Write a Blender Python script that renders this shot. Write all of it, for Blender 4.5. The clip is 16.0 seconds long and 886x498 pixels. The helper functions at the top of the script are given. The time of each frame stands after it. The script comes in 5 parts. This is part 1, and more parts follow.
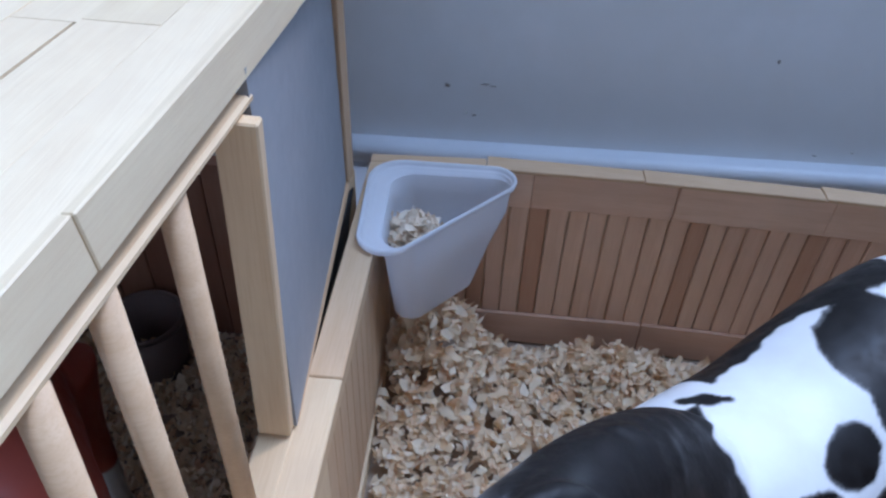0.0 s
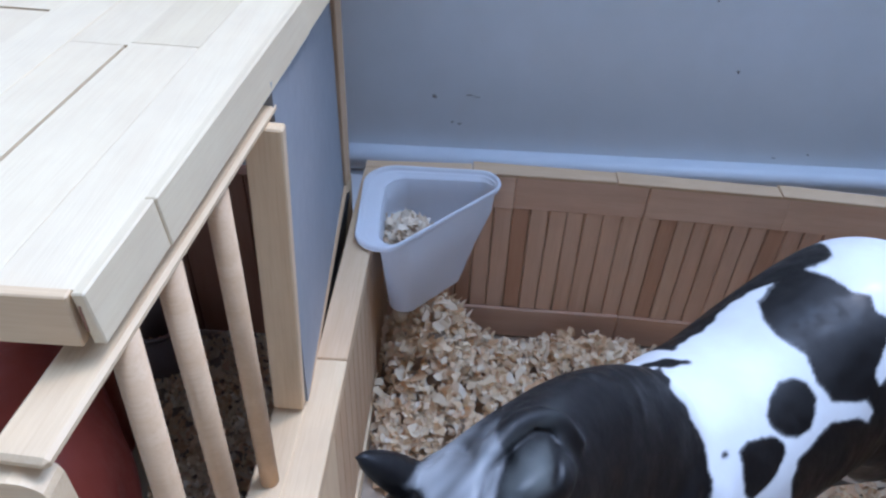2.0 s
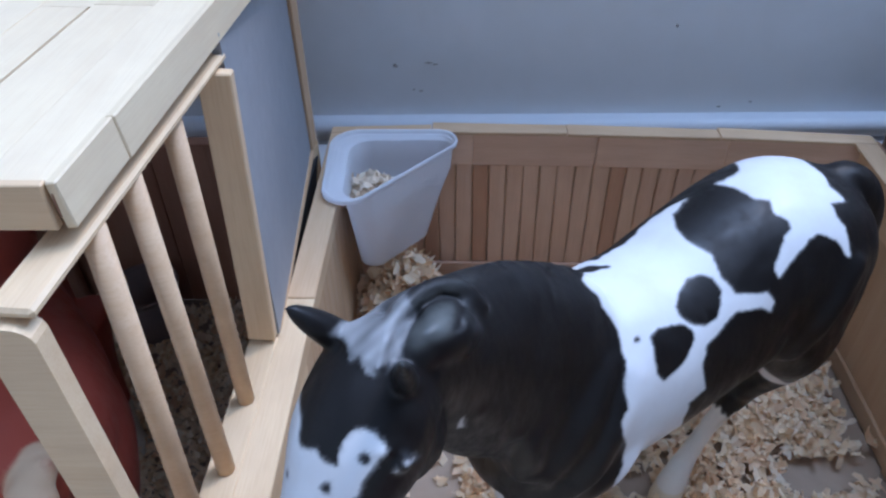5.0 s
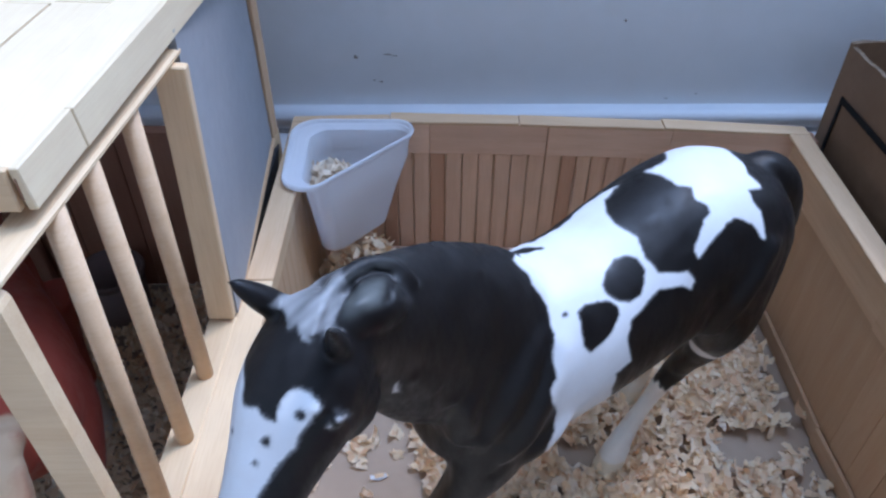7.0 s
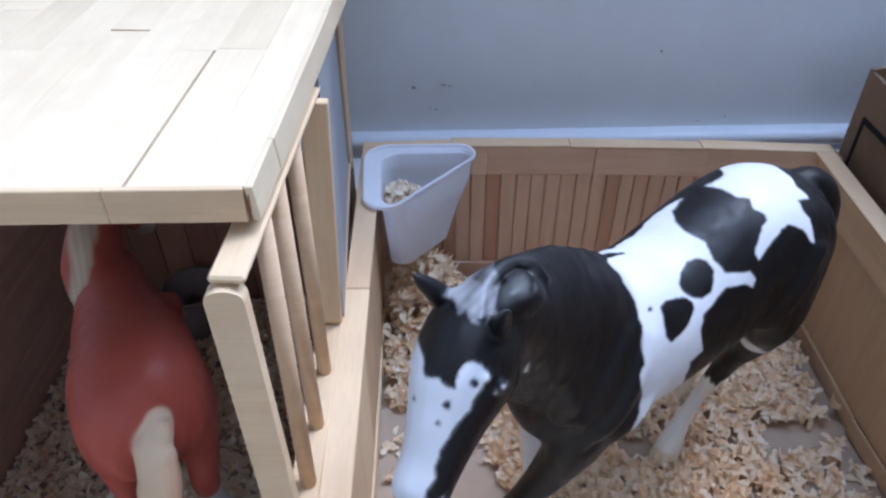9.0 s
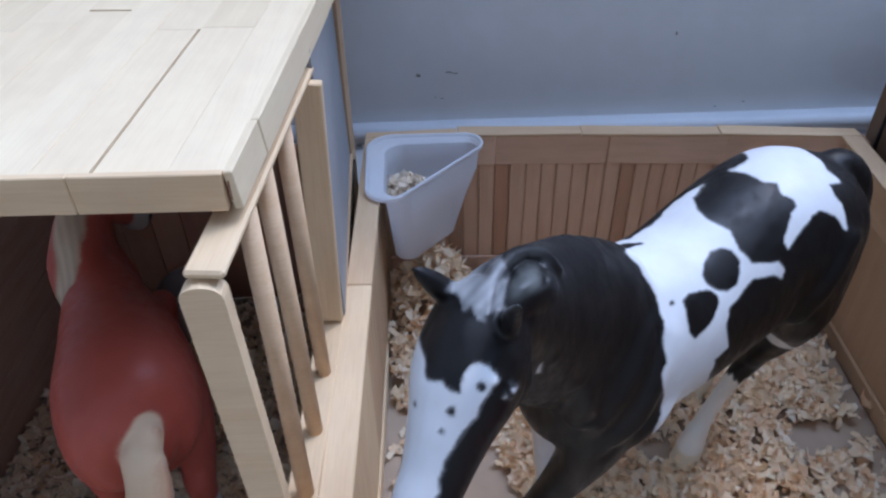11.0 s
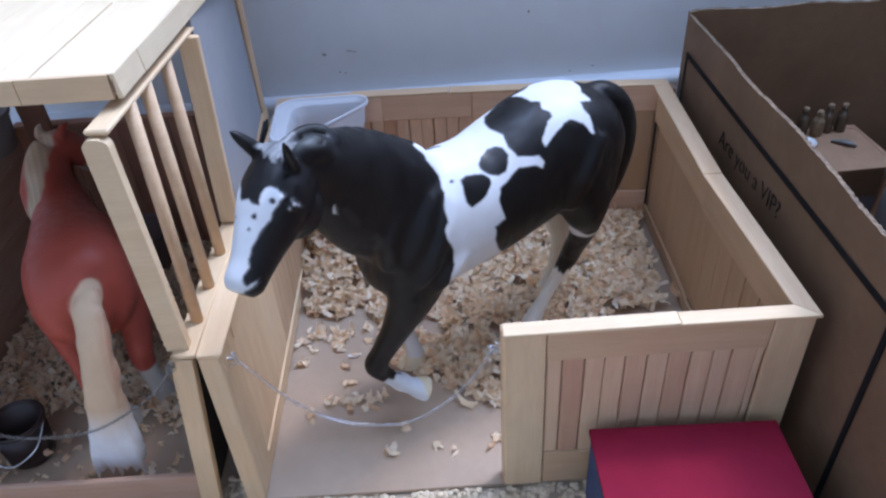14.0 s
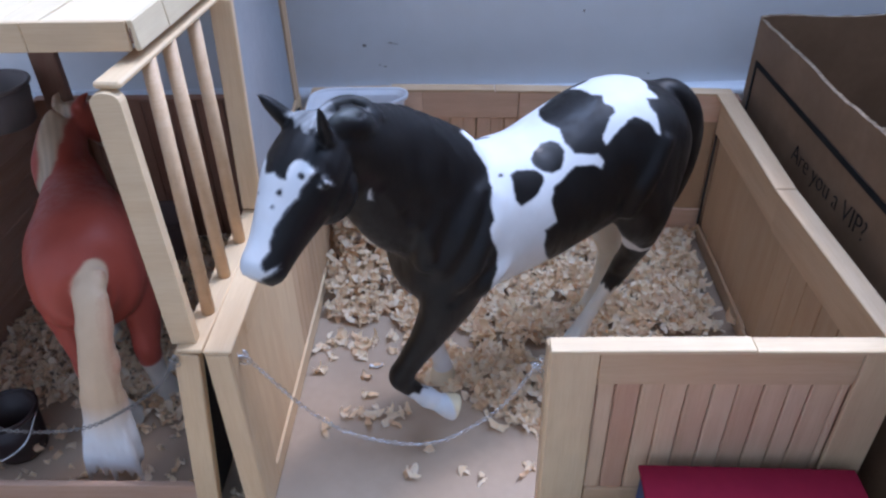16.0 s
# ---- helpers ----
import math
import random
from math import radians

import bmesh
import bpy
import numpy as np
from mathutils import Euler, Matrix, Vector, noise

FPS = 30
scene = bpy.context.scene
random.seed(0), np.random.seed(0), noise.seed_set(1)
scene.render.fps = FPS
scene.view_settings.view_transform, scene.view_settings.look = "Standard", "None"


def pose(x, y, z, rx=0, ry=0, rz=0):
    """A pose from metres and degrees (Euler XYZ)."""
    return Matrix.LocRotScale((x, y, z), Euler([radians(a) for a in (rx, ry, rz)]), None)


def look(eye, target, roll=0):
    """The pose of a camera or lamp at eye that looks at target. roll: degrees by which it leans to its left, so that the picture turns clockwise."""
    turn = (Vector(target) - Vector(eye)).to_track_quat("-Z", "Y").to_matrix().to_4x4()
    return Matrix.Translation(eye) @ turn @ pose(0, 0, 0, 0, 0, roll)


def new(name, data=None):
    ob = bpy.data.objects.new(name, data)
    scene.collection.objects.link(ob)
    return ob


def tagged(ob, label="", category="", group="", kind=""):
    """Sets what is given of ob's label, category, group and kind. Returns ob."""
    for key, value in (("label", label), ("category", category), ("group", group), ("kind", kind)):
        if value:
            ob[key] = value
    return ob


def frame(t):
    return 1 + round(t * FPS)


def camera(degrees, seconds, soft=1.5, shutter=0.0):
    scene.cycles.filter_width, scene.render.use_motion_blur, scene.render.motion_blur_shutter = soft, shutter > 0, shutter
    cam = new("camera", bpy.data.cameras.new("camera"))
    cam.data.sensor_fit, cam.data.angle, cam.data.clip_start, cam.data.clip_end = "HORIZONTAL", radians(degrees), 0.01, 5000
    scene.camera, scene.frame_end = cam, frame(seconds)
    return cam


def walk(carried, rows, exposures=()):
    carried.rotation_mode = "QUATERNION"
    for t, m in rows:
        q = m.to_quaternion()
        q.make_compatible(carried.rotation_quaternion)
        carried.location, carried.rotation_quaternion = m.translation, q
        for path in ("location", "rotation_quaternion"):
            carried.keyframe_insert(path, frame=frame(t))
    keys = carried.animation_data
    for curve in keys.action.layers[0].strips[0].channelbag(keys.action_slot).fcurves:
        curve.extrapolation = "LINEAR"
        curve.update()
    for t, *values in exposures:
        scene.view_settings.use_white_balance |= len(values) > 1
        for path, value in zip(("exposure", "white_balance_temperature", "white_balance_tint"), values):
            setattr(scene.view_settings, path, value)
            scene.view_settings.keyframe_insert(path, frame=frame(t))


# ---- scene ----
cam = camera(62.75, 16.0, soft=2.4)
walk(cam, [
    (0, look((0.0455, -0.0325, 0.3242), (0.0324, 0.1980, 0.1328), 2.30)),
    (0.5, look((0.0473, -0.0094, 0.3155), (0.0252, 0.2170, 0.1198), 1.64)),
    (1, look((0.0474, -0.0097, 0.3138), (0.0255, 0.2160, 0.1173), 1.40)),
    (1.5, look((0.0440, -0.0276, 0.3220), (0.0320, 0.2032, 0.1308), 2.00)),
    (2, look((0.0437, -0.0605, 0.3377), (0.0369, 0.1735, 0.1501), 2.45)),
    (2.5, look((0.0466, -0.0797, 0.3481), (0.0418, 0.1547, 0.1610), 2.10)),
    (3, look((0.0526, -0.1094, 0.3430), (0.0512, 0.1247, 0.1555), 0.79)),
    (3.2, look((0.0540, -0.1269, 0.3418), (0.0527, 0.1087, 0.1560), 1.23)),
    (5.3, look((0.0700, -0.0942, 0.3359), (0.0640, 0.1383, 0.1463), -1.08)),
    (5.5, look((0.0774, -0.1008, 0.3349), (0.0741, 0.1317, 0.1453), -1.20)),
    (6, look((0.0792, -0.1077, 0.3396), (0.0814, 0.1228, 0.1477), -1.15)),
    (6.5, look((0.0724, -0.1000, 0.3427), (0.0731, 0.1300, 0.1502), -0.90)),
    (7, look((0.0760, -0.1116, 0.3477), (0.0793, 0.1181, 0.1547), 0.68)),
    (7.5, look((0.0638, -0.1544, 0.3638), (0.0699, 0.0771, 0.1732), 0.88)),
    (8, look((0.0576, -0.1615, 0.3694), (0.0662, 0.0708, 0.1797), 0.10)),
    (8.5, look((0.0432, -0.1615, 0.3662), (0.0554, 0.0724, 0.1788), 0.04)),
    (9, look((0.0335, -0.1460, 0.3676), (0.0386, 0.0899, 0.1822), -0.00)),
    (9.2, look((0.0310, -0.1302, 0.3641), (0.0323, 0.1058, 0.1788), -0.50)),
    (11.3, look((0.0389, -0.1320, 0.3535), (0.0397, 0.1027, 0.1666), -1.32)),
    (11.5, look((0.0417, -0.1374, 0.3574), (0.0443, 0.0959, 0.1690), -0.39)),
    (12, look((0.0550, -0.2034, 0.3855), (0.0621, 0.0320, 0.1997), -0.11)),
    (12.5, look((0.0961, -0.2707, 0.3911), (0.1064, -0.0344, 0.2064), 0.61)),
    (13, look((0.1044, -0.2754, 0.3893), (0.1110, -0.0363, 0.2083), -0.51)),
    (13.5, look((0.1199, -0.2688, 0.3825), (0.1192, -0.0288, 0.2025), -2.83)),
    (14, look((0.1145, -0.2625, 0.3728), (0.1143, -0.0232, 0.1919), -3.73)),
    (14.5, look((0.1110, -0.2605, 0.3691), (0.1070, -0.0209, 0.1886), -4.03)),
    (15, look((0.1180, -0.2456, 0.3486), (0.1109, -0.0068, 0.1671), -3.40)),
    (15.5, look((0.1223, -0.2380, 0.3382), (0.1154, 0.0053, 0.1628), -2.21)),
    (16, look((0.1037, -0.2353, 0.3402), (0.0950, 0.0092, 0.1665), -1.30)),
], exposures=[(0.0, -0.45, 5820, 20), (0.5, -0.20, 5820, 20), (1.0, -0.14, 5820, 20), (1.5, -0.15, 5820, 20), (2.3, -0.45, 5820, 20), (3.0, -0.39, 5820, 20), (5.5, -0.42, 5820, 20), (6.2, -0.16, 5820, 20), (7.0, -0.19, 5820, 20), (9.0, -0.18, 6130, 22), (11.5, -0.55, 6130, 22), (12.0, -0.45, 6130, 22), (12.5, -0.22, 6130, 22), (14.0, -0.14, 6040, 23), (16.0, -0.19, 5980, 24)])


# ---- daylight through the window above the scene ----
world = bpy.data.worlds.new("daylight")
scene.world = world
world.use_nodes = True
wn = world.node_tree
sky = wn.nodes.new("ShaderNodeTexSky")
sky.sky_type = "NISHITA"
sky.sun_disc = False
sky.sun_elevation = radians(58)
sky.sun_rotation = radians(52)
wn.links.new(sky.outputs[0], wn.nodes["Background"].inputs[0])
wn.nodes["Background"].inputs[1].default_value = 0.12

WALL_Y = 0.3412          # room wall behind the stall
WIN = (-0.05, 1.35, 0.62, 2.05)   # window opening in that wall: x0, x1, z0, z1


def window_lamp():
    data = bpy.data.lights.new("window_daylight", "AREA")
    data.shape = "RECTANGLE"
    data.size, data.size_y = WIN[1] - WIN[0] - 0.06, WIN[3] - WIN[2] - 0.06
    data.energy = 68
    data.color = (0.485, 0.70, 1.0)
    lamp = new("window_daylight", data)
    cx, cz = (WIN[0] + WIN[1]) / 2, (WIN[2] + WIN[3]) / 2
    lamp.matrix_world = look((cx, WALL_Y + 0.03, cz), (cx - 0.15, WALL_Y - 1.0, cz - 0.70))
    return lamp


window_lamp()


def hazy_sun():
    """Low-contrast warm sun over the sill, from behind the wall."""
    data = bpy.data.lights.new("hazy_sun", "SUN")
    data.energy, data.angle, data.color = 1.25, radians(9), (1.0, 0.90, 0.77)
    ob = new("hazy_sun", data)
    e, a = radians(58), radians(52)
    way = Vector((math.sin(a) * math.cos(e), math.cos(a) * math.cos(e), math.sin(e)))
    ob.matrix_world = look(way * 3, (0, 0, 0))


hazy_sun()


# ---- materials ----
def nodes_of(name):
    m = bpy.data.materials.new(name)
    m.use_nodes = True
    t = m.node_tree
    return m, t, t.nodes["Principled BSDF"]


def add(t, kind, **values):
    n = t.nodes.new(kind)
    for key, value in values.items():
        n.inputs[key].default_value = value
    return n


def noise_at(t, coord, scale, stretch=(1, 1, 1), detail=4.0, rough=0.55, offset=None):
    """Noise on stretched coordinates; offset: a socket that shifts it from piece to piece."""
    mp = t.nodes.new("ShaderNodeMapping")
    mp.inputs["Scale"].default_value = stretch
    t.links.new(coord, mp.inputs["Vector"])
    out = mp.outputs[0]
    if offset is not None:
        v = t.nodes.new("ShaderNodeVectorMath")
        v.operation = "ADD"
        t.links.new(out, v.inputs[0])
        t.links.new(offset, v.inputs[1])
        out = v.outputs[0]
    n = add(t, "ShaderNodeTexNoise", Scale=scale, Detail=detail, Roughness=rough)
    t.links.new(out, n.inputs["Vector"])
    return n.outputs["Fac"]


def ramp(t, fac, stops):
    n = t.nodes.new("ShaderNodeValToRGB")
    e = n.color_ramp.elements
    while len(e) < len(stops):
        e.new(0.5)
    for el, (pos, col) in zip(e, stops):
        el.position, el.color = pos, (*col, 1)
    t.links.new(fac, n.inputs[0])
    return n.outputs[0]


def blend(t, fac, a, b, how="MIX"):
    n = t.nodes.new("ShaderNodeMix")
    n.data_type, n.blend_type = "RGBA", how
    for sock, v in ((n.inputs[0], fac), (n.inputs[6], a), (n.inputs[7], b)):
        if isinstance(v, bpy.types.NodeSocket):
            t.links.new(v, sock)
        elif isinstance(v, (int, float)):
            sock.default_value = v
        else:
            sock.default_value = (*v, 1)
    return n.outputs[2]


def relief(t, bsdf, height, strength, distance):
    b = add(t, "ShaderNodeBump", Strength=strength, Distance=distance)
    t.links.new(height, b.inputs["Height"])
    t.links.new(b.outputs[0], bsdf.inputs["Normal"])


def wood(name, tones, rough=0.55, grain=0.35, sheen=0.5):
    """Thin sawn wood; the grain runs along the piece's own X. tones: light to dark, one picked per piece."""
    m, t, b = nodes_of(name)
    tc = t.nodes.new("ShaderNodeTexCoord")
    info = t.nodes.new("ShaderNodeObjectInfo")
    shift = t.nodes.new("ShaderNodeVectorMath")
    shift.operation = "SCALE"
    shift.inputs[0].default_value = (7.3, 3.1, 5.7)
    t.links.new(info.outputs["Random"], shift.inputs["Scale"])
    obj = tc.outputs["Object"]
    fine = noise_at(t, obj, 1.0, (60, 1500, 1500), 5, 0.6, shift.outputs[0])
    broad = noise_at(t, obj, 1.0, (14, 160, 160), 3, 0.5, shift.outputs[0])
    blot = noise_at(t, obj, 45.0, (1, 1, 1), 3, 0.6, shift.outputs[0])
    step = 1.0 / max(1, len(tones) - 1)
    base = ramp(t, info.outputs["Random"], [(i * step, c) for i, c in enumerate(tones)])
    dark = blend(t, 1.0, base, (0.74, 0.60, 0.48), "MULTIPLY")
    c = blend(t, ramp(t, broad, [(0.38, (0, 0, 0)), (0.72, (grain,) * 3)]), base, dark)
    c = blend(t, ramp(t, fine, [(0.45, (0, 0, 0)), (0.75, (grain,) * 3)]), c, dark)
    c = blend(t, ramp(t, blot, [(0.35, (0.12,) * 3), (0.65, (0, 0, 0))]), c, (0.40, 0.27, 0.19))
    t.links.new(c, b.inputs["Base Color"])
    r = t.nodes.new("ShaderNodeMapRange")
    r.inputs["To Min"].default_value, r.inputs["To Max"].default_value = rough - 0.08, rough + 0.12
    t.links.new(fine, r.inputs["Value"])
    t.links.new(r.outputs[0], b.inputs["Roughness"])
    b.inputs["Specular IOR Level"].default_value = sheen
    relief(t, b, fine, 0.25, 0.0004)
    return m


def mottled(name, a, c, scale, rough=0.6, bump=0.0, bump_scale=None, metal=0.0, spec=0.5, fine=None):
    """A plain surface with two scales of variation between the colours a and c."""
    m, t, b = nodes_of(name)
    tc = t.nodes.new("ShaderNodeTexCoord")
    obj = tc.outputs["Object"]
    big = noise_at(t, obj, scale, detail=5)
    small = noise_at(t, obj, fine or scale * 9, detail=3)
    col = blend(t, ramp(t, big, [(0.35, (0, 0, 0)), (0.68, (1, 1, 1))]), a, c)
    col = blend(t, ramp(t, small, [(0.4, (0, 0, 0)), (0.7, (0.35,) * 3)]), col, c)
    t.links.new(col, b.inputs["Base Color"])
    r = t.nodes.new("ShaderNodeMapRange")
    r.inputs["To Min"].default_value, r.inputs["To Max"].default_value = max(0.05, rough - 0.07), rough + 0.07
    t.links.new(small, r.inputs["Value"])
    t.links.new(r.outputs[0], b.inputs["Roughness"])
    b.inputs["Metallic"].default_value = metal
    b.inputs["Specular IOR Level"].default_value = spec
    if bump:
        relief(t, b, noise_at(t, obj, bump_scale or scale * 9, detail=4), bump, 0.0006)
    return m


PALE = wood("pale_birch", [(0.755, 0.548, 0.327), (0.800, 0.590, 0.361), (0.725, 0.515, 0.302)], 0.5, 0.32)
SLAT = wood("slat_wood", [(0.796, 0.559, 0.352), (0.742, 0.502, 0.312), (0.839, 0.604, 0.388), (0.709, 0.467, 0.291), (0.774, 0.541, 0.342), (0.753, 0.513, 0.321), (0.817, 0.593, 0.378), (0.666, 0.427, 0.266), (0.828, 0.604, 0.388)], 0.55, 0.35)
BACKSLAT = wood("pink_slat_wood", [(0.829, 0.559, 0.385), (0.773, 0.502, 0.340), (0.874, 0.604, 0.424), (0.739, 0.467, 0.318), (0.806, 0.541, 0.374), (0.784, 0.513, 0.351), (0.851, 0.593, 0.412), (0.694, 0.427, 0.290), (0.862, 0.604, 0.424)], 0.55, 0.35)
DARKSLAT = wood("dark_slat_wood", [(0.575, 0.319, 0.196), (0.629, 0.368, 0.236)], 0.55, 0.35)
RAIL = wood("rail_wood", [(0.668, 0.452, 0.270), (0.625, 0.412, 0.241), (0.712, 0.490, 0.294)], 0.55, 0.38)
ROOF = wood("roof_plank_wood", [(0.819, 0.661, 0.437), (0.856, 0.697, 0.470), (0.798, 0.636, 0.414)], 0.5, 0.16)
ROOF_TAN = wood("tan_plank_wood", [(0.757, 0.607, 0.390), (0.788, 0.637, 0.418), (0.721, 0.566, 0.357)], 0.5, 0.2)
# much darker than the other woods: barn back, roof board, small pieces
DARKWOOD = wood("deep_brown_wood", [(0.338, 0.151, 0.091), (0.421, 0.205, 0.124), (0.270, 0.124, 0.072)], 0.6, 0.5)
# the pale wood again, darkened for the shaded right side of the stall
SHADEDPANEL = wood("shaded_panel_wood", [(0.540, 0.352, 0.203), (0.520, 0.336, 0.192), (0.560, 0.368, 0.214), (0.530, 0.344, 0.197)], 0.55, 0.28)
GREYWOOD = wood("weathered_wood", [(0.587, 0.378, 0.273), (0.517, 0.324, 0.225)], 0.65, 0.4)
PAINT = mottled("wall_paint", (0.83, 0.845, 0.865), (0.74, 0.745, 0.735), 5, 0.6, 0.12, 160)
GLOSS = mottled("baseboard_paint", (0.74, 0.76, 0.79), (0.66, 0.69, 0.73), 9, 0.35, 0.05, 120)
GREYCARD = mottled("grey_card", (0.330, 0.338, 0.352), (0.285, 0.292, 0.305), 18, 0.6, 0.1, 300)
CARTON = mottled("corrugated_card", (0.212, 0.117, 0.060), (0.163, 0.088, 0.043), 22, 0.75, 0.2, 260)
CARTON_RAW = mottled("torn_card_core", (0.28, 0.19, 0.12), (0.10, 0.062, 0.036), 260, 0.85, 0.5, 500)
FLOORCARD = mottled("floor_card", (0.455, 0.328, 0.228), (0.390, 0.280, 0.193), 20, 0.6, 0.15, 240)
TUBWHITE = mottled("white_plastic", (0.95, 0.95, 0.96), (0.91, 0.915, 0.93), 25, 0.35, 0.03, 200)
BLACKPLASTIC = mottled("dark_plastic", (0.030, 0.017, 0.016), (0.045, 0.027, 0.024), 40, 0.42, 0.03, 200)
INK = mottled("black_ink", (0.010, 0.009, 0.0085), (0.016, 0.014, 0.013), 80, 0.85, 0, None, 0.0, 0.15)
RED = mottled("red_cover", (0.265, 0.014, 0.035), (0.215, 0.011, 0.029), 25, 0.75, 0.15, 500, 0.0, 0.08)
BLUE = mottled("blue_cloth", (0.03, 0.06, 0.16), (0.025, 0.045, 0.12), 60, 0.6, 0.1, 500)
SILVER = mottled("chain_steel", (0.80, 0.80, 0.81), (0.62, 0.62, 0.64), 200, 0.13, 0, None, 1.0)
# chain steel darkened to carry the barn's shade
SHADEDSTEEL = mottled("shaded_steel", (0.36, 0.34, 0.32), (0.26, 0.245, 0.23), 200, 0.28, 0, None, 1.0)
# near-black that stands in for the shade inside narrow gaps
GAPSHADE = mottled("gap_shade", (0.016, 0.016, 0.020), (0.024, 0.022, 0.024), 40, 0.7, 0.1, 300)
DIRT = mottled("scuff_mark", (0.24, 0.21, 0.18), (0.34, 0.31, 0.28), 300, 0.8)
GLASSY = mottled("bottle_glass", (0.10, 0.066, 0.040), (0.06, 0.040, 0.026), 90, 0.2)
DULL = mottled("dull_grey_plastic", (0.22, 0.175, 0.155), (0.18, 0.145, 0.125), 40, 0.5, 0.03, 200)
TABLECARD = mottled("table_card", (0.30, 0.165, 0.088), (0.24, 0.130, 0.068), 60, 0.6, 0.1, 400)
FADED = mottled("faded_white_plastic", (0.46, 0.47, 0.46), (0.38, 0.39, 0.38), 40, 0.5, 0.03, 200)
BROWNPLASTIC = mottled("brown_plastic", (0.17, 0.115, 0.10), (0.14, 0.095, 0.082), 40, 0.55, 0.03, 200)
PEWTER = mottled("tarnished_metal", (0.17, 0.15, 0.13), (0.09, 0.08, 0.07), 200, 0.45, 0.1, 600, 0.4)
CORK = mottled("cork", (0.25, 0.165, 0.095), (0.17, 0.11, 0.06), 300, 0.8, 0.3, 600)
CARPET = mottled("carpet_pile", (0.60, 0.48, 0.36), (0.48, 0.38, 0.28), 30, 0.95, 0.4, 700, 0.0, 0.1, 400)



def let_light_through(m, share):
    """Thin plastic that glows where it is lit from behind."""
    t = m.node_tree
    b = t.nodes["Principled BSDF"]
    thin = t.nodes.new("ShaderNodeBsdfTranslucent")
    thin.inputs["Color"].default_value = (0.92, 0.92, 0.95, 1)
    mix = t.nodes.new("ShaderNodeMixShader")
    mix.inputs[0].default_value = share
    t.links.new(b.outputs[0], mix.inputs[1])
    t.links.new(thin.outputs[0], mix.inputs[2])
    t.links.new(mix.outputs[0], t.nodes["Material Output"].inputs["Surface"])


let_light_through(TUBWHITE, 0.52)


def island_tones(name, tones, rough, glow_through=0.0):
    """Colour picked flake by flake."""
    m, t, b = nodes_of(name)
    geo = t.nodes.new("ShaderNodeNewGeometry")
    tc = t.nodes.new("ShaderNodeTexCoord")
    step = 1.0 / (len(tones) - 1)
    c = ramp(t, geo.outputs["Random Per Island"], [(i * step, k) for i, k in enumerate(tones)])
    n = noise_at(t, tc.outputs["Object"], 260.0, detail=3)
    c = blend(t, ramp(t, n, [(0.4, (0, 0, 0)), (0.72, (0.18,) * 3)]), c, (0.70, 0.52, 0.35))
    t.links.new(c, b.inputs["Base Color"])
    b.inputs["Roughness"].default_value = rough
    b.inputs["Specular IOR Level"].default_value = 0.3
    if glow_through:
        # thin wood lets some light through
        thin = t.nodes.new("ShaderNodeBsdfTranslucent")
        t.links.new(c, thin.inputs["Color"])
        mix = t.nodes.new("ShaderNodeMixShader")
        mix.inputs[0].default_value = glow_through
        t.links.new(b.outputs[0], mix.inputs[1])
        t.links.new(thin.outputs[0], mix.inputs[2])
        t.links.new(mix.outputs[0], t.nodes["Material Output"].inputs["Surface"])
    return m


SHAVING = island_tones("pine_shaving", [(0.945, 0.748, 0.502), (0.965, 0.823, 0.615), (0.925, 0.683, 0.424), (0.975, 0.851, 0.685), (0.945, 0.767, 0.527), (0.816, 0.527, 0.303), (0.965, 0.813, 0.608)], 0.6, 0.36)
OATS = island_tones("oat_flake", [(0.900, 0.750, 0.581), (0.940, 0.817, 0.660), (0.800, 0.608, 0.422), (0.920, 0.779, 0.616)], 0.65, 0.2)
TUFT = island_tones("carpet_tuft", [(0.800, 0.660, 0.479), (0.700, 0.572, 0.409), (0.850, 0.728, 0.539), (0.620, 0.504, 0.357)], 0.95)


def painted(name, rough):
    """Glossy model paint: the coat's colours are kept on the mesh, with brush-fine variation."""
    m, t, b = nodes_of(name)
    at = t.nodes.new("ShaderNodeVertexColor")
    at.layer_name = "coat"
    tc = t.nodes.new("ShaderNodeTexCoord")
    n = noise_at(t, tc.outputs["Object"], 60.0, detail=4)
    f = noise_at(t, tc.outputs["Object"], 420.0, detail=3)
    c = blend(t, ramp(t, n, [(0.35, (0, 0, 0)), (0.7, (0.30,) * 3)]), at.outputs[0], (0.72, 0.62, 0.56), "MULTIPLY")
    t.links.new(c, b.inputs["Base Color"])
    streak = noise_at(t, tc.outputs["Object"], 190.0, (1, 1, 0.35), detail=4, rough=0.7)
    r = t.nodes.new("ShaderNodeMapRange")
    r.inputs["From Min"].default_value, r.inputs["From Max"].default_value = 0.3, 0.7
    r.inputs["To Min"].default_value, r.inputs["To Max"].default_value = rough - 0.10, rough + 0.22
    t.links.new(streak, r.inputs["Value"])
    t.links.new(r.outputs[0], b.inputs["Roughness"])
    b.inputs["Specular IOR Level"].default_value = 0.30
    swell = noise_at(t, tc.outputs["Object"], 62.0, (1, 1, 0.8), detail=1)
    mix = t.nodes.new("ShaderNodeMath")
    mix.operation = "MULTIPLY_ADD"
    t.links.new(streak, mix.inputs[0])
    mix.inputs[1].default_value = 0.10
    t.links.new(swell, mix.inputs[2])
    relief(t, b, mix.outputs[0], 0.20, 0.0035)
    return m


COAT = painted("model_paint", 0.40)


# ---- building tools ----
def thing(name, place=(0, 0, 0), label="", category="", group="", kind=""):
    ob = new(name)
    ob.empty_display_size = 0.01
    ob.location = place
    return tagged(ob, label, category, group, kind)


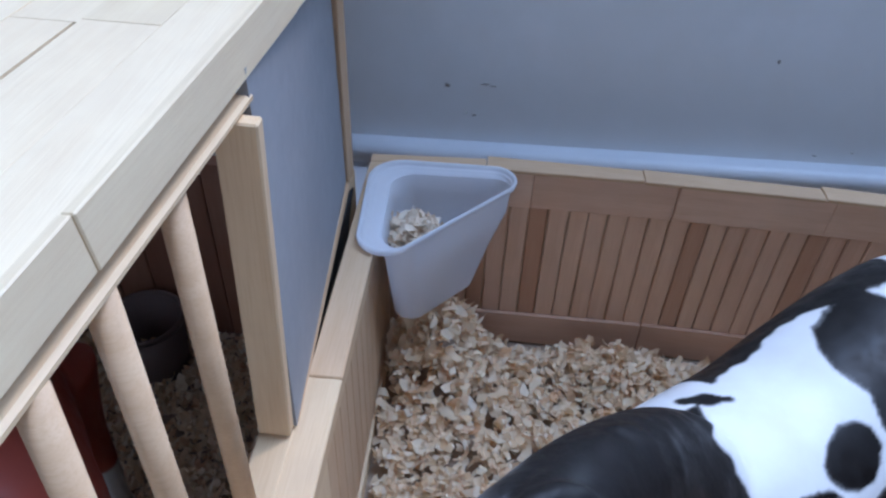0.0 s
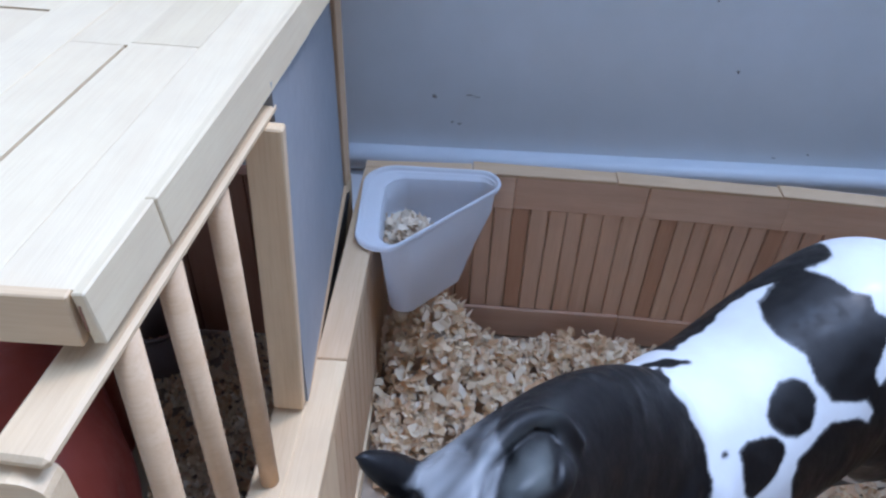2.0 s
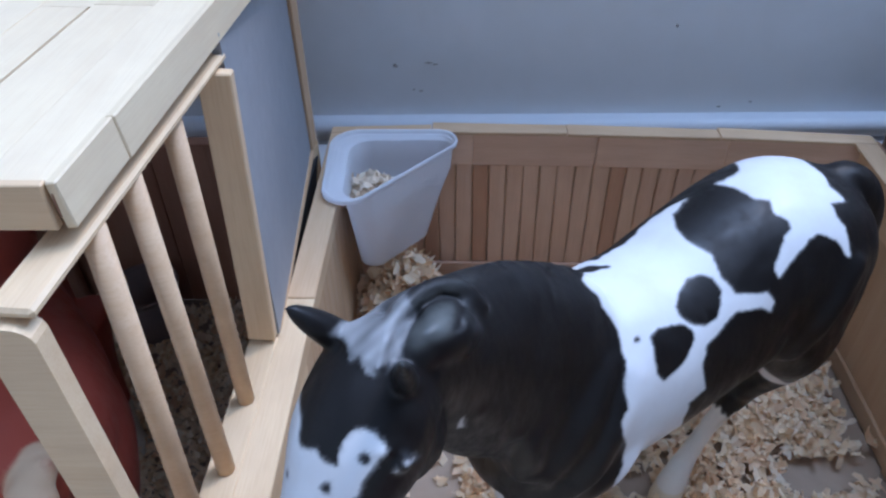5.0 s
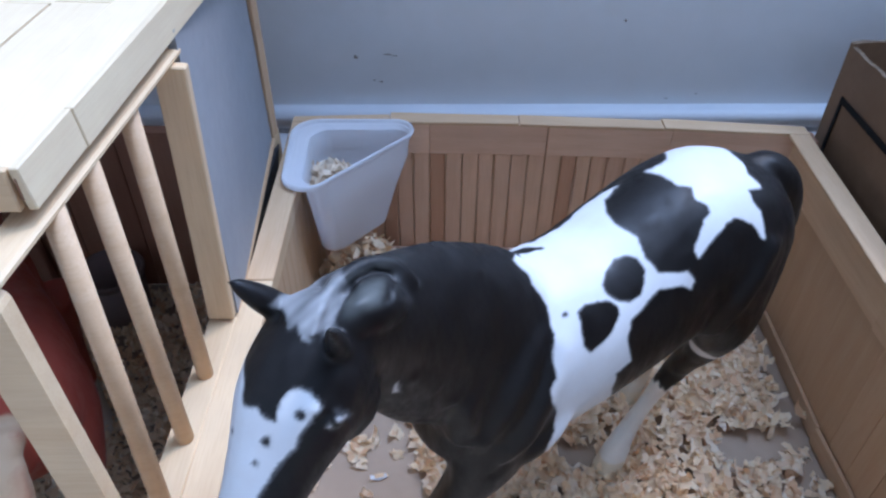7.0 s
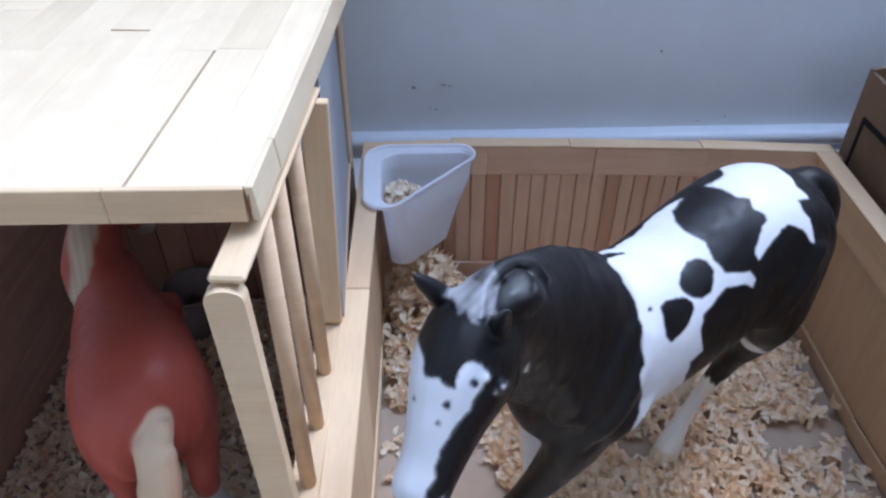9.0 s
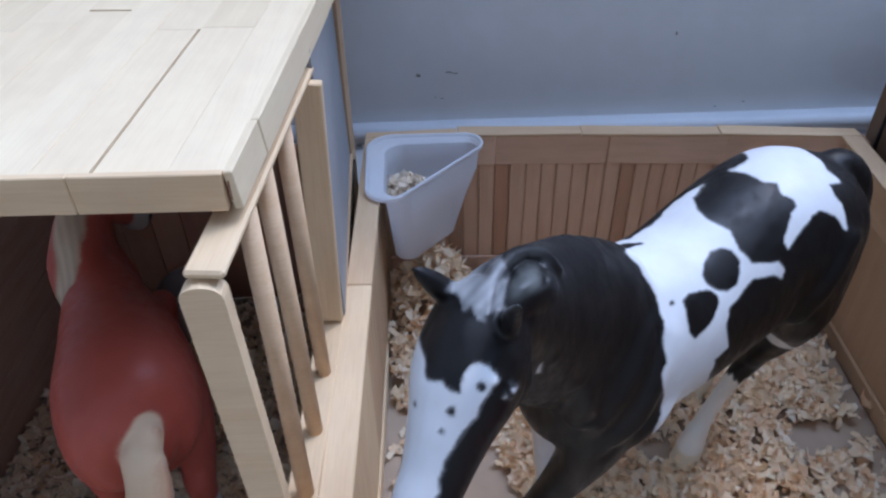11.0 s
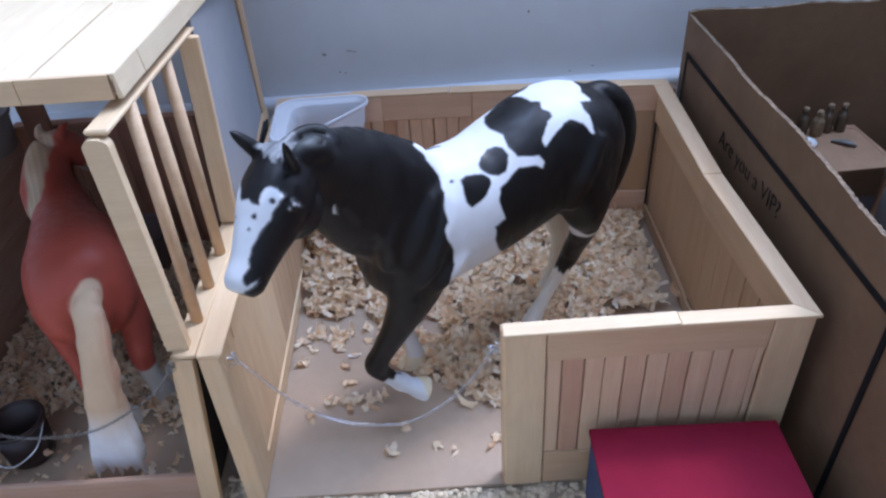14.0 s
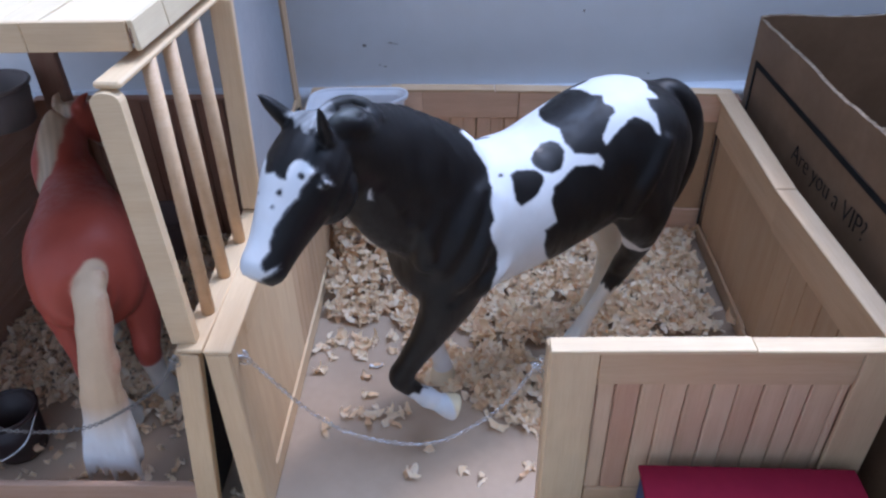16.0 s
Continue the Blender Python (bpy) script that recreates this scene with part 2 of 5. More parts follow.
def mesh_of(bm, name, material, smooth=False):
    me = bpy.data.meshes.new(name)
    bm.to_mesh(me)
    bm.free()
    me.materials.append(material)
    if smooth:
        me.polygons.foreach_set("use_smooth", [True] * len(me.polygons))
    return me


def attach(ob, parent):
    """Parents ob, whose matrix is given in the world, under a thing that is only shifted, or under one of its parts."""
    m = ob.matrix_basis.copy()
    ob.parent = parent
    up = Matrix.Identity(4)
    q = parent
    while q:
        up = q.matrix_basis @ up
        q = q.parent
    ob.matrix_basis = up.inverted() @ m
    return ob


def part(name, bm, material, parent=None, label="", m=None, smooth=False):
    """One mesh object under a thing or a part; m: its pose in the world."""
    me = bm if isinstance(bm, bpy.types.Mesh) else mesh_of(bm, name, material, smooth)
    ob = new(name, me)
    if m is not None:
        ob.matrix_basis = m
    if label:
        ob["label"] = label
    if parent is not None:
        attach(ob, parent)
    return ob


def block_bm(l, w, h, bevel=0.0006, seg=1):
    """A box with its centre at the origin and eased edges."""
    bm = bmesh.new()
    bmesh.ops.create_cube(bm, size=1, matrix=Matrix.Diagonal((l, w, h, 1)))
    if bevel:
        bmesh.ops.bevel(bm, geom=bm.edges[:], offset=min(bevel, l / 3, w / 3, h / 3), segments=seg, affect="EDGES", profile=0.6)
    return bm


STICKS = {}


def stick(name, a, b, width, thick, face, material, parent, label="", bevel=0.0005):
    """A flat strip from a to b (world), its broad side turned to face; alike strips share a mesh."""
    a, b = Vector(a), Vector(b)
    x = (b - a).normalized()
    z = (Vector(face) - Vector(face).dot(x) * x).normalized()
    y = z.cross(x)
    l = (b - a).length
    key = (round(l, 4), round(width, 4), round(thick, 4), material.name)
    if key not in STICKS:
        STICKS[key] = mesh_of(block_bm(l, width, thick, bevel), name, material)
    m = Matrix.Translation((a + b) / 2) @ Matrix((x, y, z)).transposed().to_4x4()
    return part(name, STICKS[key], material, parent, label, m)


def prism(name, outline, z0, z1, material, parent, turn=0.0, label="", bevel=0.0004):
    """A flat board with the given outline (world x, y, anticlockwise); turn: the direction of its grain."""
    mid = sum((Vector(p) for p in outline), Vector((0, 0))) / len(outline)
    back = Matrix.Rotation(-turn, 2)
    pts = [back @ (Vector(p) - mid) for p in outline]
    bm = bmesh.new()
    h = (z1 - z0) / 2
    low, top = ([bm.verts.new((p.x, p.y, z)) for p in pts] for z in (-h, h))
    bm.faces.new(low[::-1])
    bm.faces.new(top)
    for i in range(len(pts)):
        j = (i + 1) % len(pts)
        bm.faces.new((low[i], low[j], top[j], top[i]))
    bmesh.ops.recalc_face_normals(bm, faces=bm.faces[:])
    bmesh.ops.bevel(bm, geom=bm.edges[:], offset=bevel, segments=1, affect="EDGES")
    return part(name, bm, material, parent, label, Matrix.Translation((*mid, (z0 + z1) / 2)) @ Matrix.Rotation(turn, 4, "Z"))


def spin(profile, steps=32, closed=False):
    """A turned shape round z from (radius, height) pairs."""
    bm = bmesh.new()
    rings = []
    for r, z in profile:
        rings.append([bm.verts.new((r * math.cos(2 * math.pi * i / steps), r * math.sin(2 * math.pi * i / steps), z)) for i in range(steps)])
    for p, q in zip(rings, rings[1:]):
        for i in range(steps):
            bm.faces.new((p[i], p[(i + 1) % steps], q[(i + 1) % steps], q[i]))
    for ring, turn in ((rings[0], -1), (rings[-1], 1)):
        if closed:
            bm.faces.new(ring[::turn])
    bmesh.ops.recalc_face_normals(bm, faces=bm.faces[:])
    return bm


def along(points, count):
    """Points and tangents of a smooth line through the given ones (tuples of any length)."""
    p = np.array(points, float)
    p = np.vstack([2 * p[0] - p[1], p, 2 * p[-1] - p[-2]])
    out = []
    n = len(p) - 3
    for k in range(count):
        u = k * n / (count - 1)
        i = min(int(u), n - 1)
        f = u - i
        a, b, c, d = p[i:i + 4]
        out.append(0.5 * (2 * b + (c - a) * f + (2 * a - 5 * b + 4 * c - d) * f * f + (3 * b - a - 3 * c + d) * f ** 3))
    return out


def tube(bm, stations, count=24, sides=20, up=(0, 0, 1), power=2.0):
    """A closed body along stations (x, y, z, half width, half height)."""
    rows = along(stations, count)
    rings = []
    for k, row in enumerate(rows):
        here = Vector(row[:3])
        ahead = (Vector(rows[min(k + 1, count - 1)][:3]) - Vector(rows[max(k - 1, 0)][:3])).normalized()
        side = ahead.cross(Vector(up))
        side = side.normalized() if side.length > 1e-5 else Vector((1, 0, 0))
        top = side.cross(ahead)
        ring = []
        for i in range(sides):
            a = 2 * math.pi * i / sides
            c, s = math.cos(a), math.sin(a)
            c, s = math.copysign(abs(c) ** (2 / power), c), math.copysign(abs(s) ** (2 / power), s)
            ring.append(bm.verts.new(here + side * (c * max(row[3], 3e-4)) + top * (s * max(row[4], 3e-4))))
        rings.append(ring)
    for p, q in zip(rings, rings[1:]):
        for i in range(sides):
            bm.faces.new((p[i], p[(i + 1) % sides], q[(i + 1) % sides], q[i]))
    bm.faces.new(rings[0][::-1])
    bm.faces.new(rings[-1])


def ball(bm, place, radii, turn=0.0, seg=16):
    m = Matrix.Translation(place) @ Matrix.Rotation(turn, 4, "Z") @ Matrix.Diagonal((*radii, 1))
    bmesh.ops.create_uvsphere(bm, u_segments=seg, v_segments=seg // 2 + 2, radius=1, matrix=m)


def eased(me, weight, rounds):
    """Draws each point of the skin towards its neighbours, by weight."""
    v = vertex_places(me)
    e = np.empty(len(me.edges) * 2, np.int32)
    me.edges.foreach_get("vertices", e)
    a, b = np.concatenate([e[::2], e[1::2]]), np.concatenate([e[1::2], e[::2]])
    count = np.maximum(np.bincount(a, minlength=len(v)), 1)
    w = (0.5 * weight(v))[:, None]
    for k in range(rounds):
        mean = np.stack([np.bincount(a, v[b, i], len(v)) for i in range(3)], 1) / count[:, None]
        v += (mean - v) * w
    me.vertices.foreach_set("co", v.astype(np.float32).ravel())
    me.update()


def moulded(name, bm, voxel, smooth_rounds):
    """Fuses the overlapping bodies of bm into one skin and eases it, as a cast model is."""
    bmesh.ops.recalc_face_normals(bm, faces=bm.faces[:])
    raw = bpy.data.meshes.new(name)
    bm.to_mesh(raw)
    bm.free()
    ob = new(name, raw)
    re = ob.modifiers.new("fuse", "REMESH")
    re.mode, re.voxel_size, re.use_smooth_shade = "VOXEL", voxel, True
    sm = ob.modifiers.new("ease", "SMOOTH")
    sm.factor, sm.iterations = 0.5, smooth_rounds
    dg = bpy.context.evaluated_depsgraph_get()
    me = bpy.data.meshes.new_from_object(ob.evaluated_get(dg))
    bpy.data.objects.remove(ob)
    bpy.data.meshes.remove(raw)
    me.polygons.foreach_set("use_smooth", [True] * len(me.polygons))
    return me


def paint_coat(me, colours):
    layer = me.color_attributes.new("coat", "FLOAT_COLOR", "POINT")
    rgba = np.ones((len(me.vertices), 4), np.float32)
    rgba[:, :3] = colours
    layer.data.foreach_set("color", rgba.ravel())


def vertex_places(me):
    v = np.empty(len(me.vertices) * 3, np.float32)
    me.vertices.foreach_get("co", v)
    return v.reshape(-1, 3).astype(float)


def inside(poly, x, y):
    """Which of the places (x, y) lie in the outline."""
    hit = np.zeros(len(x), bool)
    n = len(poly)
    for i in range(n):
        (x0, y0), (x1, y1) = poly[i], poly[(i + 1) % n]
        if y0 != y1:
            hit ^= ((y0 > y) != (y1 > y)) & (x < (x1 - x0) * (y - y0) / (y1 - y0) + x0)
    return hit


# ---- the room ----
X0, X1, Y0, TOP, CARPET_Z = -0.90, 1.45, -2.0, 2.4, -0.004


def slab(name, lo, hi, material, label, category, kind="structure"):
    lo, hi = Vector(lo), Vector(hi)
    ob = part(name, block_bm(*(hi - lo), bevel=0), material, None, "", Matrix.Translation((lo + hi) / 2))
    return tagged(ob, label, category, "", kind)


ROOMPAINT = mottled("far_wall_paint", (0.82, 0.81, 0.79), (0.77, 0.76, 0.74), 2, 0.8)
CEILPAINT = mottled("ceiling_paint", (0.88, 0.88, 0.87), (0.84, 0.84, 0.83), 2, 0.8)
# dark so that little light comes back from the unseen east wall
UNSEENDARK = mottled("unseen_dark_wall", (0.11, 0.080, 0.055), (0.085, 0.062, 0.043), 3, 0.6)
T = 0.12
wall = thing("wall_north", (0, WALL_Y, 0), "pale grey painted room wall with small scuff marks", "wall", "", "structure")
for lo, hi in (((X0, 0, 0), (WIN[0], T, TOP)), ((WIN[1], 0, 0), (X1, T, TOP)),
               ((WIN[0], 0, 0), (WIN[1], T, WIN[2])), ((WIN[0], 0, WIN[3]), (WIN[1], T, TOP))):
    lo, hi = Vector(lo) + Vector((0, WALL_Y, CARPET_Z)), Vector(hi) + Vector((0, WALL_Y, CARPET_Z))
    part("wall_section", block_bm(*(hi - lo), bevel=0), PAINT, wall, "", Matrix.Translation((lo + hi) / 2))
# unseen walls and ceiling, added with tones that steer the bounced light
slab("wall_west", (X0 - T, Y0, CARPET_Z), (X0, WALL_Y + T, TOP), CEILPAINT, "unseen white side wall, added to bounce light in", "wall")
slab("wall_east", (X1, Y0, CARPET_Z), (X1 + T, WALL_Y + T, TOP), UNSEENDARK, "unseen dark side wall, added to cut bounced light", "wall")
slab("wall_south", (X0 - T, Y0 - T, CARPET_Z), (X1 + T, Y0, TOP), ROOMPAINT, "unseen pale wall behind the viewer, added to bounce light", "wall")
slab("ceiling", (X0 - T, Y0 - T, TOP), (X1 + T, WALL_Y + T, TOP + T), CEILPAINT, "unseen white ceiling, added to bounce light down", "ceiling")
slab("floor", (X0 - T, Y0 - T, CARPET_Z - 0.1), (X1 + T, WALL_Y + T, CARPET_Z), CARPET, "beige looped carpet floor of the room", "floor")


def baseboard():
    """Painted skirting with a rounded bead along its top and a small step below it."""
    prof = [(0.0, 0.0), (-0.014, 0.0), (-0.014, 0.052), (-0.012, 0.054), (-0.0075, 0.0545), (-0.0075, 0.0825), (-0.0042, 0.0840), (-0.0042, 0.0866), (-0.0095, 0.0870)]
    for k in range(9):
        a = math.radians(-95 + k * 23)
        prof.append((-0.0068 - 0.0072 * math.cos(a - 0.2), 0.0940 + 0.0075 * math.sin(a)))
    prof.append((0.0, 0.1010))
    bm = bmesh.new()
    ends = [[bm.verts.new((x, WALL_Y + y, z + CARPET_Z + (0.0014 + 0.008 * x if z > 0.06 else 0))) for y, z in prof] for x in (X0, X1)]
    n = len(prof)
    for i in range(n - 1):
        bm.faces.new((ends[0][i], ends[0][i + 1], ends[1][i + 1], ends[1][i]))
    bm.faces.new(ends[0])
    bm.faces.new(ends[1][::-1])
    bmesh.ops.recalc_face_normals(bm, faces=bm.faces[:])
    ob = part("baseboard", bm, GLOSS, None, "", None, True)
    tagged(ob, "white painted skirting board with a rounded top bead", "baseboard", "", "structure")


baseboard()


def scuff(x, z, w, h, seed):
    """A small flaked mark on the wall."""
    rng = random.Random(seed)
    bm = bmesh.new()
    n = 14
    edge = [bm.verts.new((x + w * math.cos(2 * math.pi * i / n) * rng.uniform(0.4, 1), WALL_Y - 0.0006, z + h * math.sin(2 * math.pi * i / n) * rng.uniform(0.4, 1))) for i in range(n)]
    mid = bm.verts.new((x, WALL_Y - 0.0014, z))
    for i in range(n):
        bm.faces.new((edge[i], mid, edge[(i + 1) % n]))
    bmesh.ops.recalc_face_normals(bm, faces=bm.faces[:])
    part("scuff", bm, DIRT, wall)


for k, (x, z, w, h) in enumerate(((0.0230, 0.1343, 0.0024, 0.0017), (0.0445, 0.1362, 0.0046, 0.0007), (0.0490, 0.1352, 0.0030, 0.0006), (0.1985, 0.1604, 0.0011, 0.0015), (0.0390, 0.1165, 0.0020, 0.0008), (0.0345, 0.1175, 0.0012, 0.0006), (0.1765, 0.2005, 0.0010, 0.0008), (0.2360, 0.1050, 0.0016, 0.0006), (0.2560, 0.1085, 0.0013, 0.0007))):
    scuff(x, z, w, h, 30 + k)


def carpet_tufts():
    """Looped pile, worked out where the carpet is seen close up."""
    rng = np.random.default_rng(44)
    n = 15000
    x, y = rng.uniform(-0.25, 0.44, n), rng.uniform(-0.15, 0.016, n)
    keep = ~((y > -0.003) & (((x > -0.0115) & (x < 0.303)) | (x < -0.027)))
    x, y = x[keep], y[keep]
    n = len(x)
    r, h, a0 = rng.uniform(0.0014, 0.0025, n), rng.uniform(0.0012, 0.0030, n), rng.uniform(0, 6.283, n)
    lean = rng.uniform(-0.0014, 0.0014, (n, 2))
    rings = []
    for lift, w in ((0.0, 0.8), (0.55, 1.0), (0.95, 0.55)):
        for i in range(5):
            a = a0 + i * 1.2566
            rings.append(np.stack([x + lean[:, 0] * lift + r * w * np.cos(a), y + lean[:, 1] * lift + r * w * np.sin(a), CARPET_Z - 0.0002 + h * lift], 1))
    rings.append(np.stack([x + lean[:, 0], y + lean[:, 1], CARPET_Z + h], 1))
    verts = np.stack(rings, 1).reshape(-1, 3)
    one = [(k + i, k + (i + 1) % 5, k + 5 + (i + 1) % 5, k + 5 + i) for k in (0, 5) for i in range(5)] + [(10 + i, 10 + (i + 1) % 5, 15) for i in range(5)]
    faces = [tuple(q + 16 * t for q in f) for t in range(n) for f in one]
    me = bpy.data.meshes.new("carpet_pile")
    me.from_pydata(verts.tolist(), [], faces)
    me.materials.append(TUFT)
    me.polygons.foreach_set("use_smooth", [True] * len(me.polygons))
    tagged(new("carpet_pile", me), "beige looped carpet pile in front of the stalls", "carpet", "", "stuff")


carpet_tufts()


# ---- open model stall ----
stall = thing("model_stall", (0.145, 0.14, 0), "open wooden model horse stall with slatted walls and pale capping", "model stall")


def back_y(x):
    """The back wall bows: the front edge of its capping."""
    return 0.2743 - 0.19 * max(0.0, x - 0.04) ** 2


def back_wall():
    def facing(x):
        return (-0.38 * max(0.0, x - 0.04), -1, 0)

    board = None
    for a, b in ((-0.0075, 0.075), (0.075, 0.150), (0.150, 0.222), (0.222, 0.3050)):
        p = stick("wall_panel" if board is None else "panel_board", (a, back_y(a) + 0.0066, 0.0605), (b, back_y(b) + 0.0066, 0.0605), 0.1205, 0.003, facing((a + b) / 2), RAIL, stall if board is None else board)
        board = board or p
    rng = random.Random(4)
    x, k = 0.0025, 0
    while x < 0.268:
        w = 0.0100 + rng.uniform(-0.0007, 0.0007)
        m = x + w / 2
        y = back_y(m) + 0.0036 + rng.uniform(-0.0003, 0.0003)
        d = rng.uniform(-4e-4, 4e-4)
        stick("slat", (m + d, y, 0.012), (m - d, y, 0.106), w - 0.0007, 0.0022, facing(m), DARKSLAT if k in (4, 7, 15, 21) else BACKSLAT, board)
        x += w
        k += 1
    stick("stile", (0.2805, back_y(0.2805) + 0.0034, 0.012), (0.2805, back_y(0.2805) + 0.0034, 0.106), 0.0235, 0.0022, facing(0.28), SHADEDPANEL, board)
    for a, b in ((0.0, 0.0725), (0.0725, 0.1447), (0.1451, 0.2195), (0.2195, 0.2925)):
        stick("rail", (a, back_y(a) + 0.0016, 0.1117), (b, back_y(b) + 0.0016, 0.1117), 0.0215, 0.0022, facing((a + b) / 2), BACKSLAT, board)
    for a, b in ((0.0, 0.1448), (0.1452, 0.2200), (0.2200, 0.2930)):
        stick("base_rail", (a, back_y(a) + 0.0016, 0.0130), (b, back_y(b) + 0.0016, 0.0130), 0.0235, 0.0024, facing((a + b) / 2), BACKSLAT, board)
    # capping, four lengths end to end
    for a, b, dz in ((-0.0105, 0.048, 0), (0.0485, 0.1268, 0.0005), (0.1272, 0.2140, 0), (0.2143, 0.2995, 0.0003)):
        rear = 0.0055 if a < 0.04 else 0.0100
        prism("cap", [(a, back_y(a)), (b, back_y(b)), (b, back_y(b) + 0.0098), (a, back_y(a) + rear + 0.0015)], 0.1214 + dz, 0.1236 + dz, RAIL, board, math.atan2(back_y(b) - back_y(a), b - a))


def side_wall_left():
    board = part("wall_panel", block_bm(0.0040, 0.2755, 0.1195), PALE, stall, "", Matrix.Translation((-0.0052, 0.1352, 0.0600)))
    y = 0.0205
    n = 0
    while y < 0.270:
        w = 0.0187 if n < 5 else 0.0116
        if y + w > 0.2740:
            break
        stick("slat", (-0.0018, y + w / 2, 0.010), (-0.0018, y + w / 2, 0.114), w - (0.0004 if n > 4 else 0.00005), 0.0022, (1, 0, 0), RAIL if n > 4 else PALE, board, "", 0.0005 if n > 4 else 0.0001)
        y += w
        n += 1
    stick("base_rail", (-0.0004, 0.0205, 0.0075), (-0.0004, 0.2740, 0.0075), 0.0125, 0.0022, (1, 0, 0), PALE, board)
    stick("rail", (-0.0004, 0.0205, 0.1145), (-0.0004, 0.2740, 0.1145), 0.0125, 0.0022, (1, 0, 0), PALE, board)
    stick("stile", (-0.0010, 0.0088, 0.001), (-0.0010, 0.0088, 0.1205), 0.0230, 0.0028, (1, 0, 0), PALE, board)
    stick("end_strip", (-0.0050, -0.0038, 0.0), (-0.0050, -0.0038, 0.1195), 0.0108, 0.0022, (0, -1, 0), PALE, board)
    stick("cap", (-0.0042, -0.0056, 0.1212), (-0.0042, 0.1335, 0.1220), 0.0126, 0.0022, (0, 0, 1), PALE, board)
    stick("cap", (-0.0042, 0.1339, 0.1220), (-0.0042, 0.2740, 0.1226), 0.0126, 0.0022, (0, 0, 1), RAIL, board)


def right_x(y):
    """The inner face of the right wall, which bows in at its middle."""
    return 0.2940 - 0.0040 * max(0.0, math.sin(math.pi * y / 0.268))


def side_wall_right():
    face = Vector((-1, 0, 0))
    spans = ((0.0045, 0.066), (0.066, 0.131), (0.131, 0.196), (0.196, 0.2585))
    board = None
    for a, b in spans:
        p = stick("wall_panel" if board is None else "panel_board", (right_x(a) + 0.0050, a, 0.0600), (right_x(b) + 0.0050, b, 0.0600), 0.1195, 0.003, face, SHADEDPANEL, stall if board is None else board)
        board = board or p
    y = 0.0070
    while y < 0.240:
        m = y + 0.0096
        stick("slat", (right_x(m) + 0.0024, m, 0.010), (right_x(m) + 0.0024, m, 0.106), 0.01915, 0.0022, face, SHADEDPANEL, board, "", 0.0001)
        y += 0.0192
    for a, b in ((0.0045, 0.1325), (0.1328, 0.2620)):
        stick("rail", (right_x(a), a, 0.1072), (right_x(b) - 0.0012, b, 0.1072), 0.0290, 0.0022, face, RAIL, board)
        stick("base_rail", (right_x(a), a, 0.0075), (right_x(b) - 0.0012, b, 0.0075), 0.012, 0.0022, face, SHADEDPANEL, board)
    # added dark backing and black strip: the shade of the open corner gap
    stick("corner_batten", (0.3020, 0.2635, 0.0), (0.3020, 0.2635, 0.121), 0.0125, 0.004, face, DARKWOOD, board)
    stick("corner_seam", (0.2922, 0.2598, 0.013), (0.2922, 0.2598, 0.1205), 0.0020, 0.0014, face, GAPSHADE, board)
    # capping, mitred where it meets the front; darker wood carries its shade
    prism("cap", [(0.2868, 0.0031), (0.2979, -0.0063), (0.2945, 0.1280), (0.2822, 0.1280)], 0.1214, 0.1236, RAIL, board, math.pi / 2)
    prism("cap", [(0.2822, 0.1284), (0.2945, 0.1284), (0.2992, 0.2612), (0.2868, 0.2622)], 0.1216, 0.1238, RAIL, board, math.pi / 2)


def front_panel():
    board = part("wall_panel", block_bm(0.154, 0.003, 0.1190), RAIL, stall, "", Matrix.Translation((0.2190, 0.0012, 0.0600)))
    face = (0, -1, 0)
    stick("stile", (0.1528, -0.0036, 0.0), (0.1519, -0.0036, 0.1205), 0.0214, 0.0025, face, PALE, board)
    stick("stile", (0.2860, -0.0036, 0.0), (0.2860, -0.0036, 0.1205), 0.0200, 0.0025, face, PALE, board)
    stick("rail", (0.1630, -0.0033, 0.1110), (0.2757, -0.0033, 0.1110), 0.0190, 0.0022, face, RAIL, board)
    stick("base_rail", (0.1640, -0.0033, 0.0140), (0.2757, -0.0033, 0.0140), 0.0270, 0.0022, face, RAIL, board)
    rng = random.Random(11)
    x = 0.1634
    for k, w in enumerate((0.0083, 0.0115, 0.0102, 0.0107, 0.0114, 0.0109, 0.0116, 0.0113, 0.0094, 0.0129, 0.0041)):
        stick("slat", (x + w / 2, -0.0020, 0.02), (x + w / 2 + rng.uniform(-3e-4, 3e-4), -0.0020, 0.104), w - 0.0006, 0.0022, face, DARKSLAT if k == 1 else SLAT, board)
        x += w
    stick("end_strip", (0.1422, 0.0012, 0.0), (0.1414, 0.0012, 0.1205), 0.0095, 0.0022, (-1, 0, 0), PALE, board)
    stick("inner_rail", (0.146, 0.0038, 0.1085), (0.2925, 0.0038, 0.1085), 0.0240, 0.002, (0, 1, 0), PALE, board)
    prism("cap", [(0.1408, -0.0072), (0.2282, -0.0064), (0.2282, 0.0031), (0.1408, 0.0022)], 0.1219, 0.1243, PALE, board)
    prism("cap", [(0.2285, -0.0064), (0.2979, -0.0063), (0.2868, 0.0031), (0.2285, 0.0031)], 0.1214, 0.1237, PALE, board)


back_wall()
side_wall_left()
side_wall_right()
front_panel()
part("floor_board", block_bm(0.302, 0.280, 0.003, 0.0004), FLOORCARD, stall, "brown card floor", Matrix.Translation((0.1455, 0.1365, -0.0016)))


# ---- roofed model barn beside it ----
barn = thing("model_barn", (-0.12, 0.14, 0), "pale wooden model barn stall with plank roof and barred side", "model barn")


